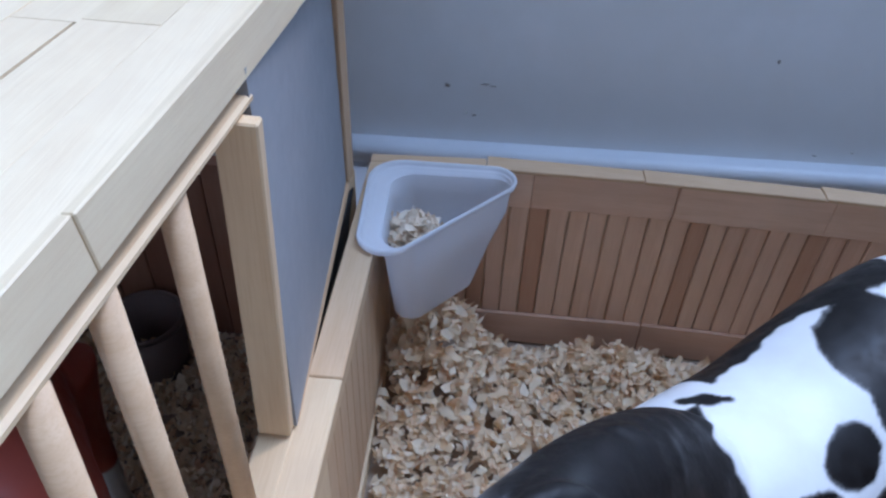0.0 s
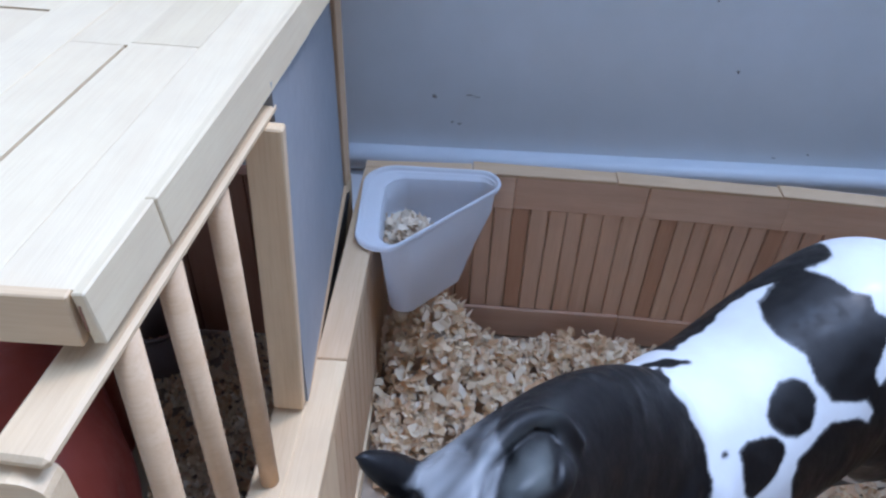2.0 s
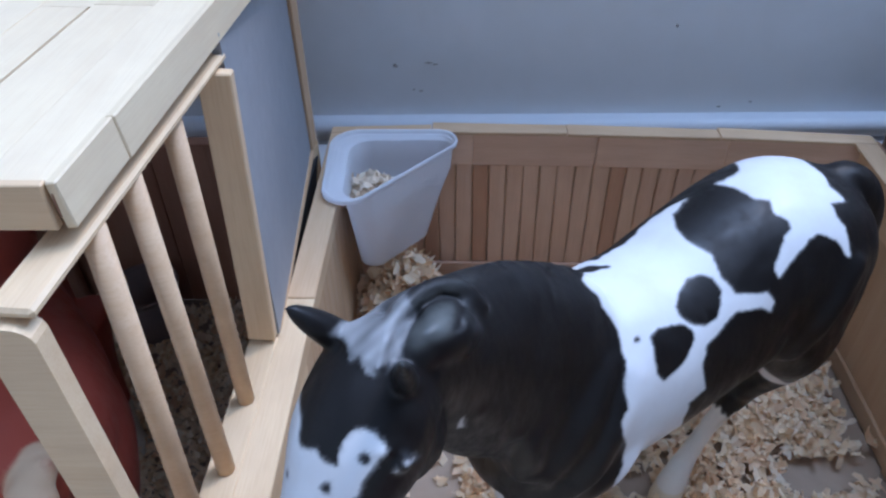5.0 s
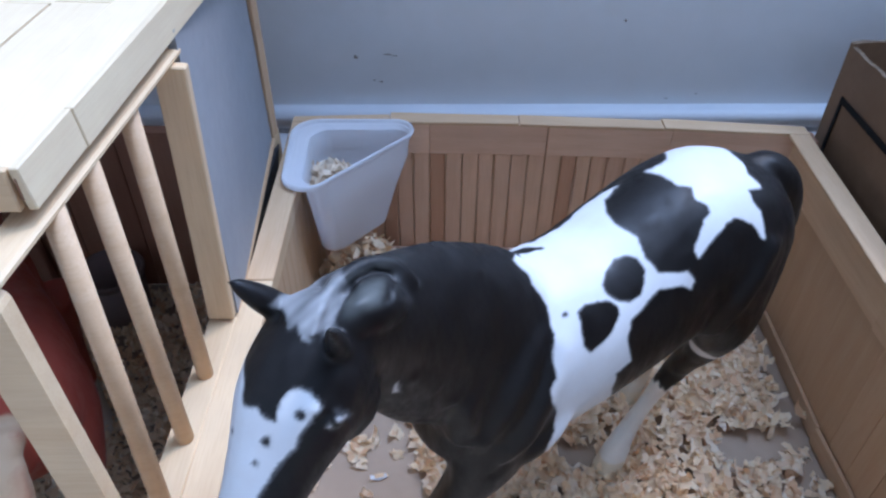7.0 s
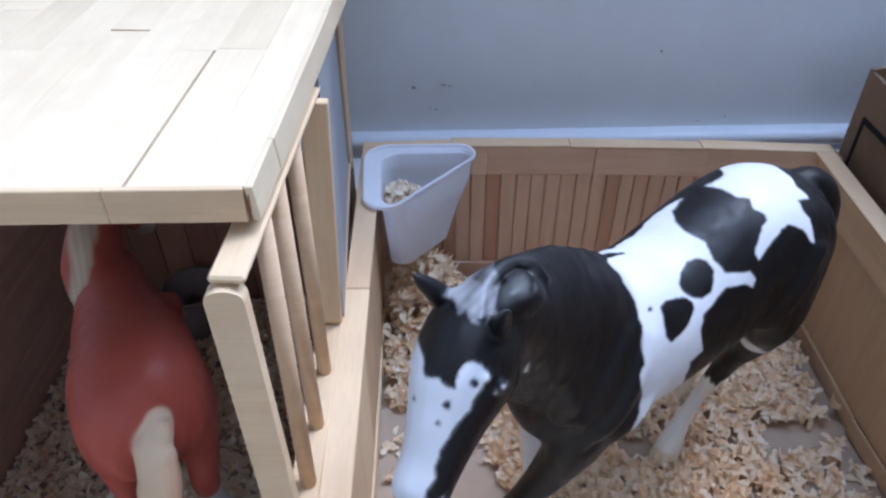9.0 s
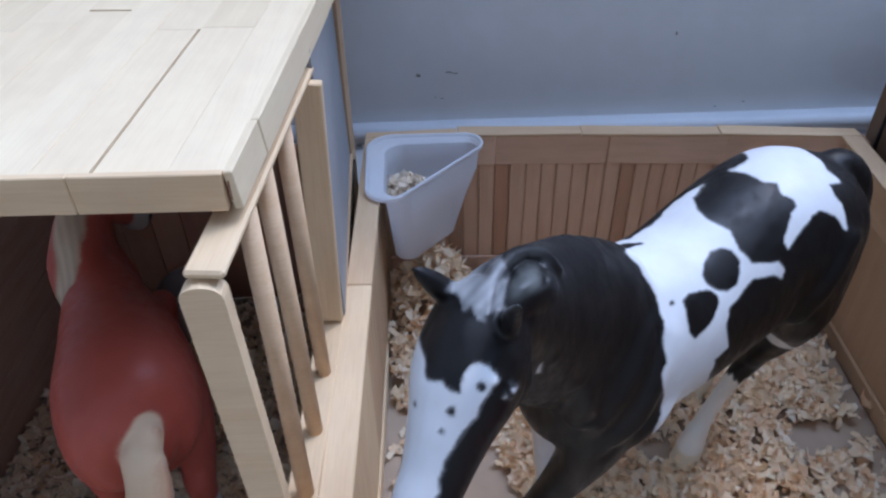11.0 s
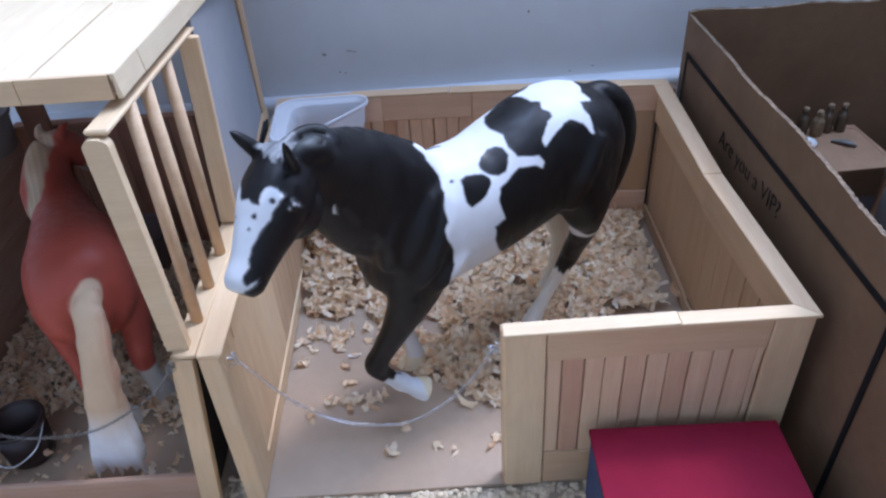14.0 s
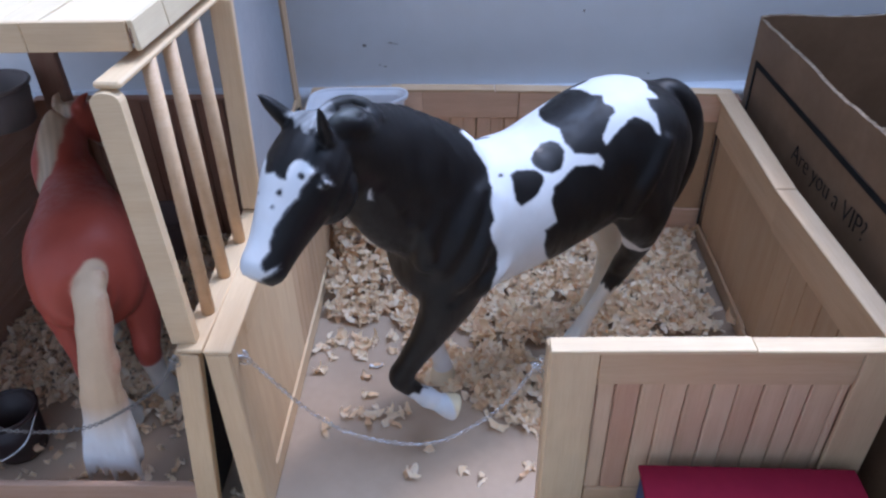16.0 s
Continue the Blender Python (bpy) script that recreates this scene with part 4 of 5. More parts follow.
# ---- buckets in the barn ----
def bucket(place, r, h, material, label, handle=True):
    ob = thing("bucket", place, label, "bucket", "model buckets")
    t = 0.0012
    prof = [(r * 0.4, 0.0), (r * 0.82, 0.0), (r * 0.86, 0.001), (r * 0.97, h * 0.93), (r * 0.93, h * 0.93), (r * 0.83, t + 0.001), (r * 0.8, t), (r * 0.4, t)]
    m = Matrix.Translation(place)
    part("pail", spin(prof, 36, True), material, ob, "", m, True)
    rim = [(r * 0.93, h * 0.925), (r * 1.03, h * 0.915), (r * 1.05, h * 0.95), (r * 1.03, h * 0.99), (r * 0.99, h), (r * 0.94, h * 0.985), (r * 0.93, h * 0.925)]
    part("rim", spin(rim, 36), material, ob, "rolled rim", m, True)
    if handle:
        hb = bmesh.new()
        tube(hb, [(-r * 1.06, 0, h * 0.93, 0.0006, 0.0006), (-r * 0.9, -r * 0.9, h * 0.62, 0.0006, 0.0006), (0, -r * 1.35, h * 0.42, 0.0006, 0.0006), (r * 0.9, -r * 0.9, h * 0.62, 0.0006, 0.0006), (r * 1.06, 0, h * 0.93, 0.0006, 0.0006)], 24, 8, (0, 0.3, 1))
        part("handle", hb, SILVER, ob, "", m, True)


bucket((-0.1570, 0.0420, 0.0012), 0.0165, 0.031, BLACKPLASTIC, "dark plastic water bucket with a wire handle")
bucket((-0.1300, 0.2330, 0.0012), 0.0205, 0.040, BROWNPLASTIC, "brown round feed pail by the back wall", False)
bucket((-0.2160, 0.2200, 0.1246), 0.0250, 0.030, DULL, "dull grey pail resting on the far side wall", False)


# ---- book-like red box on the carpet ----
def red_box():
    base = Vector((0.2360, -0.081, CARPET_Z))
    ob = thing("storage_box", base, "red topped box with blue cloth sides on the carpet", "box")
    m = Matrix.Translation(base + Vector((0, 0, 0.0260))) @ Matrix.Rotation(-0.02, 4, "Z")
    part("body", block_bm(0.0985, 0.138, 0.0545, 0.0012, 2), BLUE, ob, "", m)
    part("cover", block_bm(0.1012, 0.1405, 0.0026, 0.0009, 2), RED, ob, "", Matrix.Translation(base + Vector((0, 0, 0.0561))) @ Matrix.Rotation(-0.02, 4, "Z"))


red_box()


# ---- cardboard box diorama ----
def carton():
    ob = thing("cardboard_box", (0.42, 0.08, CARPET_Z), "brown cardboard box cut open, with printed black lines", "box")
    z0 = CARPET_Z

    def sheet(name, a, b, heights, t, label=""):
        """An upright sheet from a to b with an uneven cut along its top."""
        a, b = Vector(a), Vector(b)
        n = len(heights)
        side = Vector((b - a).yx * Vector((1, -1))).normalized() * t
        bm = bmesh.new()
        cols = []
        for k, h in enumerate(heights):
            p = a.lerp(b, k / (n - 1))
            cols.append([bm.verts.new((p.x, p.y, z0)), bm.verts.new((p.x, p.y, h)), bm.verts.new((p.x + side.x, p.y + side.y, h + 0.0005 * math.sin(k * 2.1))), bm.verts.new((p.x + side.x, p.y + side.y, z0))])
        tops = []
        for c, d in zip(cols, cols[1:]):
            for i in range(4):
                j = (i + 1) % 4
                f = bm.faces.new((c[i], c[j], d[j], d[i]))
                if i == 1:
                    tops.append(f)
        bm.faces.new(cols[0])
        bm.faces.new(cols[-1][::-1])
        bmesh.ops.recalc_face_normals(bm, faces=bm.faces[:])
        for f in tops:
            f.material_index = 1
        o = part(name, bm, CARTON, ob, label)
        o.data.materials.append(CARTON_RAW)
        return o

    rng = random.Random(9)
    side = sheet("side_panel", (0.3100, 0.272), (0.3100, -0.190), [0.1745 + 0.0030 * math.sin(k * 0.058) * (k / 320) + 0.0007 * noise.noise(Vector((k * 0.11, 0.5, 0.0))) + 0.0005 * noise.noise(Vector((k * 0.43, 3.5, 0.0))) + rng.uniform(-0.0002, 0.0002) for k in range(320)], -0.0024)
    sheet("back_panel", (0.3112, 0.2735), (0.66, 0.2735), [0.1755 + rng.uniform(-0.0004, 0.0004) + 0.001 * math.sin(k * 0.5) for k in range(60)], -0.0032)
    # unseen far side, made taller than the rest to shade the interior
    sheet("side_panel", (0.66, 0.272), (0.66, -0.190), [0.34] * 10, 0.0032)
    sheet("front_panel", (0.3112, -0.1905), (0.66, -0.1905), [0.172] * 10, 0.0032)
    part("floor_panel", block_bm(0.344, 0.45, 0.003, 0.0004), BLACKPLASTIC, ob, "dark floor", Matrix.Translation((0.486, 0.045, z0 + 0.0018)))

    # printed border line on the outside
    def on_side(y):
        return 0.3093

    for (ya, za), (yb, zb), w in (((0.262, 0.1470), (-0.0345, 0.1465), 0.0037), ((-0.0345, 0.1480), (-0.0345, 0.006), 0.0037), ((0.2610, 0.1480), (0.2610, 0.02), 0.0028)):
        stick("printed_line", (on_side(ya), ya, za), (on_side(yb), yb, zb), w, 0.0006, (-1, 0, 0), INK, side, "", 0.0)

    # printed words
    cu = bpy.data.curves.new("lettering", "FONT")
    cu.body, cu.size, cu.extrude = "Are you a VIP?", 0.0165, 0.0002
    cu.offset = -0.00034
    cu.materials.append(INK)
    words = new("lettering", cu)
    words.matrix_basis = Matrix.Translation((on_side(0.176) - 0.0004, 0.1750, 0.1185)) @ Matrix.Rotation(-math.pi / 2, 4, "Z") @ Matrix.Rotation(math.pi / 2, 4, "X") @ Matrix.Rotation(0.03, 4, "Z")
    dg = bpy.context.evaluated_depsgraph_get()
    me = bpy.data.meshes.new_from_object(words.evaluated_get(dg))
    m = words.matrix_basis.copy()
    bpy.data.objects.remove(words)
    part("lettering", me, INK, side, "", m)


carton()


def card_table():
    base = Vector((0.4255, 0.2225, CARPET_Z + 0.0035))
    ob = thing("card_table", base, "small tan card table with thin legs in the box", "table")
    top = part("tabletop", block_bm(0.0610, 0.0660, 0.0016, 0.0003), TABLECARD, ob, "", Matrix.Translation((0.4255, 0.2225, 0.0792)) @ Matrix.Rotation(0.05, 4, "Z"))
    for a, b in (((0.4000, 0.249), (0.4525, 0.251)), ((0.4525, 0.251), (0.4530, 0.197))):
        stick("inlay", (*a, 0.0801), (*b, 0.0801), 0.0012, 0.0004, (0, 0, 1), DARKWOOD, top, "", 0)
    for x, y in ((0.3990, 0.1935), (0.4520, 0.1955), (0.3990, 0.250), (0.4520, 0.251)):
        stick("leg", (x, y, base.z), (x, y, 0.0786), 0.0030, 0.0030, (0, -1, 0), TABLECARD, ob)
    return ob


card_table()


def little_bottle(x, y, h, r, material):
    base = Vector((x, y, 0.0800))
    ob = thing("bottle", base, "tiny corked glass bottle on the card table", "bottle", "tiny bottles")
    prof = [(r * 0.3, 0), (r * 0.9, 0), (r, 0.001), (r, h * 0.58), (r * 0.9, h * 0.66), (r * 0.5, h * 0.74), (r * 0.5, h * 0.84), (r * 0.62, h * 0.85), (r * 0.62, h * 0.89), (r * 0.2, h * 0.89)]
    part("glass", spin(prof, 20, True), material, ob, "", Matrix.Translation(base), True)
    part("stopper", spin([(r * 0.2, h * 0.87), (r * 0.45, h * 0.87), (r * 0.5, h), (r * 0.2, h)], 14, True), CORK, ob, "", Matrix.Translation(base), True)


for x, y, h, r, mat in ((0.4060, 0.2470, 0.023, 0.0045, GLASSY), (0.4165, 0.2440, 0.021, 0.0047, CORK), (0.4265, 0.2490, 0.0235, 0.0045, GLASSY), (0.4375, 0.2485, 0.0235, 0.0044, GLASSY)):
    little_bottle(x, y, h, r, mat)


def small_clutter():
    bm = bmesh.new()
    tube(bm, [(-0.0085, 0, 0.001, 0.001, 0.001), (-0.003, 0.0005, 0.0018, 0.0022, 0.0016), (0.004, 0, 0.0022, 0.0032, 0.002), (0.0095, -0.001, 0.0015, 0.0012, 0.001)], 16, 12)
    part("scoop", bm, PEWTER, None, "", Matrix.Translation((0.4300, 0.2260, 0.0803)) @ Matrix.Rotation(-0.6, 4, "Z"), True)
    tagged(bpy.data.objects["scoop"], "small metal scoop lying on the card table", "scoop")
    bm = bmesh.new()
    ball(bm, (0, 0, 0.0037), (0.0085, 0.0068, 0.0040))
    ob = part("cotton_wad", bm, TUBWHITE, None, "", Matrix.Translation((0.4005, 0.2260, 0.0801)), True)
    tagged(ob, "small white wad lying on the card table", "wad")


small_clutter()
bucket((0.5000, 0.2290, CARPET_Z + 0.0035), 0.023, 0.080, FADED, "faded white plastic pail inside the cardboard box", False)


# ---- model horses ----
AX = Vector((0.850, 0.527, 0))      # along the body, chest to tail
AN = Vector((-0.527, 0.850, 0))     # across it, away from the doorway
A0 = Vector((0.104, 0.088, 0))


def bp(s, n, z):
    """A place in the pinto's own axes."""
    return A0 + AX * s + AN * n + Vector((0, 0, z))


def limb(bm, rows, count=22, sides=16, up=None):
    tube(bm, [(*bp(*r[:3]), r[3], r[4]) for r in rows], count * 2, sides * 2, up or tuple(AX))


# long muscles and creases of the near side: ends (s, z), height and breadth
MUSCLES = (((-0.013, 0.166), (-0.034, 0.133), 0.0013, 0.0040), ((-0.001, 0.160), (-0.020, 0.126), 0.0011, 0.0042),
           ((-0.008, 0.163), (-0.027, 0.129), -0.0007, 0.0022), ((-0.052, 0.170), (-0.041, 0.138), -0.0010, 0.0030),
           ((-0.046, 0.160), (-0.036, 0.128), 0.0009, 0.0034), ((0.074, 0.150), (0.084, 0.114), -0.0008, 0.0055),
           ((0.098, 0.168), (0.094, 0.125), 0.0007, 0.0070), ((0.113, 0.165), (0.111, 0.128), -0.0004, 0.0045),
           ((-0.062, 0.186), (-0.048, 0.160), 0.0008, 0.0030), ((-0.030, 0.112), (-0.020, 0.124), -0.0009, 0.0028))


FURROW = ((-73.2, 112.6), (-73.0, 115.4), (-71.4, 118.6), (-68.7, 120.7), (-65.7, 120.2), (-63.6, 118.0), (-62.7, 115.6))


def swell(me):
    """Raises the long muscles along the near side."""
    v = vertex_places(me)
    q = v - np.array(A0)
    s, n, z = q @ np.array(AX), q @ np.array(AN), v[:, 2]
    near = np.clip((-0.012 - n) / 0.010, 0, 1)
    push = np.zeros(len(v))
    for (s0, z0), (s1, z1), high, broad in MUSCLES:
        k = np.clip(((s - s0) * (s1 - s0) + (z - z0) * (z1 - z0)) / ((s1 - s0) ** 2 + (z1 - z0) ** 2), 0, 1)
        far = ((s - s0 - k * (s1 - s0)) ** 2 + (z - z0 - k * (z1 - z0)) ** 2) / broad ** 2
        push += high * np.exp(-far) * near
    # furrow round the laid-back ear
    facing = np.array((-0.07, -0.30, 0.225)) / math.hypot(0.07, 0.30, 0.225)
    across = np.cross((0, 0, 1), facing)
    across /= np.linalg.norm(across)
    u, w = (v - (0.15, 0.11, 0)) @ across * 1000, (v - (0.15, 0.11, 0)) @ np.cross(facing, across) * 1000
    top = (s < -0.05) & (z > 0.195)
    furrow = np.full(len(v), 99.0)
    for (u0, w0), (u1, w1) in zip(FURROW, FURROW[1:]):
        k = np.clip(((u - u0) * (u1 - u0) + (w - w0) * (w1 - w0)) / ((u1 - u0) ** 2 + (w1 - w0) ** 2), 0, 1)
        furrow = np.minimum(furrow, (u - u0 - k * (u1 - u0)) ** 2 + (w - w0 - k * (w1 - w0)) ** 2)
    lean, lift = 0.80 * (u + 67.6) + 0.60 * (w - 115.2), -0.60 * (u + 67.6) + 0.80 * (w - 115.2)
    rise = (0.0017 * np.exp(-((lean / 5.5) ** 2 + (lift / 3.0) ** 2)) - 0.0021 * np.exp(-furrow / 0.85)) * top
    v = v + rise[:, None] * facing
    me.vertices.foreach_set("co", (v - push[:, None] * np.array(AN)).astype(np.float32).ravel())
    me.update()


def pinto():
    bm = bmesh.new()
    # trunk: s, n, top, bottom, half width
    trunk = [(-0.046, -0.012, 0.156, 0.119, 0.013), (-0.036, -0.0115, 0.170, 0.103, 0.024), (-0.015, -0.010, 0.1755, 0.0970, 0.0300), (0.006, -0.0085, 0.1755, 0.0965, 0.0315), (0.035, -0.0065, 0.1745, 0.0980, 0.0325),
             (0.062, -0.005, 0.1812, 0.1025, 0.0338), (0.088, -0.0045, 0.1885, 0.108, 0.0345), (0.108, -0.004, 0.1845, 0.111, 0.0355), (0.124, -0.003, 0.174, 0.116, 0.0295), (0.1350, -0.001, 0.161, 0.126, 0.016)]
    tube(bm, [(*bp(s, n, (t + b) / 2), w, (t - b) / 2) for s, n, t, b, w in trunk], 90, 64, (0, 0, 1), 2.15)
    # neck and head
    tube(bm, [(*bp(-0.012, -0.010, 0.150), 0.021, 0.030), (*bp(-0.033, -0.013, 0.1655), 0.0195, 0.0335), (*bp(-0.053, -0.019, 0.1855), 0.0160, 0.0285), (*bp(-0.070, -0.026, 0.2025), 0.0135, 0.0205), (*bp(-0.084, -0.032, 0.2125), 0.0125, 0.0150)], 60, 44)
    # breast, where the neck runs into the shoulder
    tube(bm, [(*bp(-0.038, -0.0145, 0.168), 0.012, 0.012), (*bp(-0.034, -0.0150, 0.150), 0.0185, 0.017), (*bp(-0.0285, -0.0155, 0.132), 0.0200, 0.017), (*bp(-0.026, -0.017, 0.116), 0.0165, 0.014)], 40, 36, tuple(AX))
    tube(bm, [(*bp(-0.078, -0.028, 0.213), 0.011, 0.011), (*bp(-0.087, -0.032, 0.209), 0.0150, 0.0160), (*bp(-0.097, -0.039, 0.201), 0.0160, 0.0172), (*bp(-0.107, -0.0455, 0.1925), 0.0120, 0.0138), (*bp(-0.1155, -0.051, 0.185), 0.0095, 0.0102), (*bp(-0.1220, -0.0545, 0.1795), 0.0088, 0.0088), (*bp(-0.1248, -0.0562, 0.1770), 0.006, 0.006)], 30, 20)
    ball(bm, bp(-0.0885, -0.0350, 0.1945), (0.0148, 0.0130, 0.0158))
    for fat, tip, base in ((1.0, (0.0286, 0.0120, 0.2341), (0.0385, 0.0175, 0.2190)), (0.82, (0.0541, -0.0054, 0.2362), (0.0530, 0.0080, 0.2150))):
        t, b = Vector(tip), Vector(base)
        tube(bm, [(*b, 0.0040 * fat, 0.0040 * fat), (*b.lerp(t, 0.4), 0.0040 * fat, 0.0033 * fat), (*b.lerp(t, 0.75), 0.0027 * fat, 0.0023 * fat), (*t, 0.0008, 0.0008)], 28, 24, (1, 0.3, 0))
    # mane laid over the crest, and the brow and eye
    for k in range(5):
        f = k / 4
        tube(bm, [(*bp(-0.081, -0.029 + 0.004 * f, 0.2245 - 0.004 * f), 0.0020, 0.0022), (*bp(-0.066, -0.022 - 0.004 * f, 0.2195 - 0.006 * f), 0.0026, 0.0030), (*bp(-0.046, -0.016 - 0.004 * f, 0.2065 - 0.008 * f), 0.0026, 0.0030), (*bp(-0.026, -0.011 - 0.004 * f, 0.1900 - 0.010 * f), 0.0022, 0.0026)], 18, 8)
    ball(bm, (0.0525, -0.0062, 0.2072), (0.0026, 0.0026, 0.0026))
    ball(bm, (0.0482, -0.0060, 0.2108), (0.0034, 0.0026, 0.0022))
    # locks of the mane, laid down the near side of the neck
    spine = along([(*bp(-0.020, -0.011, 0.156), 0.0205, 0.0320), (*bp(-0.033, -0.013, 0.1655), 0.0195, 0.0335), (*bp(-0.053, -0.019, 0.1855), 0.0160, 0.0285), (*bp(-0.066, -0.0245, 0.1985), 0.0142, 0.0225)], 22)
    lock = random.Random(12)
    for k in (1, 3, 4, 6, 7, 9, 10, 12, 13, 15, 16, 18, 19, 20):
        row, way = spine[k], (Vector(spine[k + 1][:3]) - Vector(spine[k - 1][:3])).normalized()
        side = way.cross(Vector((0, 0, 1))).normalized()
        side = side if side.dot(AN) < 0 else -side
        top = side.cross(way)
        top = top if top.z > 0 else -top
        pts = []
        reach = lock.uniform(0, 45)
        slant = lock.uniform(0.0010, 0.0034)
        for i in range(5):
            a = math.radians(98 - (98 - reach) * i / 4)
            q = Vector(row[:3]) + side * (row[3] * 1.01 * math.cos(a)) + top * (row[4] * 1.01 * math.sin(a)) - way * (slant * i + lock.uniform(-0.0009, 0.0009))
            g = (0.0008 if k < 9 else 0.0010 if k < 13 else 0.0012) - 0.00010 * i
            pts.append((*q, g, g))
        tube(bm, pts, 16, 8, tuple(way))
    # near ear laid back in a smooth swell, and the edge of the mane that runs round it
    tube(bm, [(0.0525, 0.0105, 0.2195, 0.0030, 0.0030), (0.0560, 0.0148, 0.2188, 0.0056, 0.0056), (0.0600, 0.0197, 0.2172, 0.0066, 0.0066), (0.0640, 0.0245, 0.2146, 0.0058, 0.0058), (0.0675, 0.0280, 0.2105, 0.0030, 0.0030)], 30, 24, (0, 0, 1))
    tube(bm, [(0.0485, 0.0160, 0.2240, 0.0016, 0.0016), (0.0530, 0.0235, 0.2248, 0.0021, 0.0021), (0.0585, 0.0300, 0.2236, 0.0023, 0.0023), (0.0655, 0.0335, 0.2203, 0.0021, 0.0021), (0.0712, 0.0318, 0.2142, 0.0016, 0.0016)], 30, 16, (0, 0, 1))
    # strands of the forelock
    for k in range(6):
        f = k / 5
        tube(bm, [(0.0445 + 0.0065 * f, 0.0225 - 0.0015 * f, 0.2215, 0.0010, 0.0010), (0.0415 + 0.0075 * f, 0.0160 - 0.0025 * f, 0.2243 + 0.0008 * f, 0.0014, 0.0013), (0.0400 + 0.0075 * f, 0.0105 - 0.0045 * f - 0.0012 * (k % 2), 0.2238 - 0.0012 * f, 0.0009, 0.0009)], 14, 10)
    # legs: s, n, z, half width, half depth
    limb(bm, [(-0.018, -0.025, 0.135, 0.012, 0.022), (-0.024, -0.027, 0.110, 0.0122, 0.0180), (-0.035, -0.023, 0.085, 0.0088, 0.0105), (-0.046, -0.018, 0.064, 0.0066, 0.0074), (-0.0505, -0.016, 0.054, 0.0070, 0.0074), (-0.0470, -0.0165, 0.0450, 0.0053, 0.0053), (-0.0420, -0.0185, 0.0390, 0.0048, 0.0050), (-0.0375, -0.0210, 0.0345, 0.0060, 0.0062), (-0.0335, -0.0235, 0.0312, 0.0049, 0.0052), (-0.0300, -0.0255, 0.0290, 0.0062, 0.0066), (-0.0255, -0.0275, 0.0264, 0.0073, 0.0078), (-0.0232, -0.0285, 0.0252, 0.0068, 0.0072), (-0.0228, -0.0287, 0.0250, 0.0040, 0.0042)], 34)
    limb(bm, [(-0.018, 0.010, 0.135, 0.011, 0.020), (-0.016, 0.014, 0.105, 0.0110, 0.0155), (-0.0125, 0.017, 0.075, 0.0080, 0.0092), (-0.0105, 0.017, 0.050, 0.0066, 0.0068), (-0.0095, 0.017, 0.030, 0.0050, 0.0052), (-0.0070, 0.016, 0.015, 0.0060, 0.0060), (-0.0065, 0.016, 0.009, 0.0068, 0.0074), (-0.0075, 0.016, 0.0015, 0.0082, 0.0090)], 30)
    limb(bm, [(0.101, -0.024, 0.140, 0.017, 0.031), (0.103, -0.0275, 0.115, 0.0138, 0.0190), (0.1075, -0.0245, 0.097, 0.0100, 0.0120), (0.1105, -0.0185, 0.080, 0.0074, 0.0092), (0.1110, -0.012, 0.066, 0.0066, 0.0088), (0.1100, -0.008, 0.054, 0.0062, 0.0075), (0.099, -0.006, 0.036, 0.0043, 0.0047), (0.085, -0.008, 0.022, 0.0050, 0.0052), (0.075, -0.011, 0.013, 0.0070, 0.0072), (0.069, -0.0125, 0.0015, 0.0080, 0.0085)], 36)
    limb(bm, [(0.104, 0.010, 0.140, 0.016, 0.030), (0.108, 0.013, 0.115, 0.0132, 0.0190), (0.115, 0.015, 0.092, 0.0096, 0.0118), (0.121, 0.017, 0.070, 0.0078, 0.0105), (0.126, 0.018, 0.056, 0.0066, 0.0088), (0.124, 0.018, 0.038, 0.0052, 0.0060), (0.120, 0.018, 0.020, 0.0052, 0.0056), (0.115, 0.018, 0.010, 0.0064, 0.0068), (0.111, 0.018, 0.0015, 0.0082, 0.0088)], 34)
    # tail
    limb(bm, [(0.112, -0.006, 0.1745, 0.0065, 0.0065), (0.128, -0.008, 0.1740, 0.0092, 0.0085), (0.1400, -0.009, 0.163, 0.0108, 0.0105), (0.1450, -0.009, 0.146, 0.0116, 0.0130), (0.1450, -0.008, 0.124, 0.0112, 0.0128), (0.1425, -0.006, 0.102, 0.0090, 0.0098), (0.1400, -0.005, 0.080, 0.0040, 0.0042)], 26)
    # buttock, under the dock
    limb(bm, [(0.112, -0.004, 0.166, 0.0150, 0.0150), (0.128, -0.003, 0.162, 0.0150, 0.0140), (0.139, -0.001, 0.150, 0.0125, 0.0120), (0.143, 0.001, 0.134, 0.0090, 0.0090)], 22)
    # shoulder blade, upper arm and thigh
    for rows in (((-0.002, -0.0300, 0.164, 0.0035, 0.0035), (-0.016, -0.0365, 0.140, 0.0064, 0.0064), (-0.026, -0.0355, 0.118, 0.0060, 0.0060)),
                 ((0.014, -0.0310, 0.140, 0.0035, 0.0035), (-0.005, -0.0365, 0.123, 0.0066, 0.0066), (-0.018, -0.0350, 0.112, 0.0060, 0.0060)),
                 ((0.104, -0.034, 0.166, 0.0060, 0.0060), (0.089, -0.0365, 0.144, 0.0070, 0.0070), (0.082, -0.0330, 0.122, 0.0060, 0.0060)),
                 ((-0.030, -0.029, 0.166, 0.0050, 0.0050), (-0.040, -0.0305, 0.150, 0.0055, 0.0055), (-0.041, -0.0300, 0.132, 0.0050, 0.0050))):
        limb(bm, list(rows), 14)
    me = moulded("model_horse", bm, 0.0008, 12)
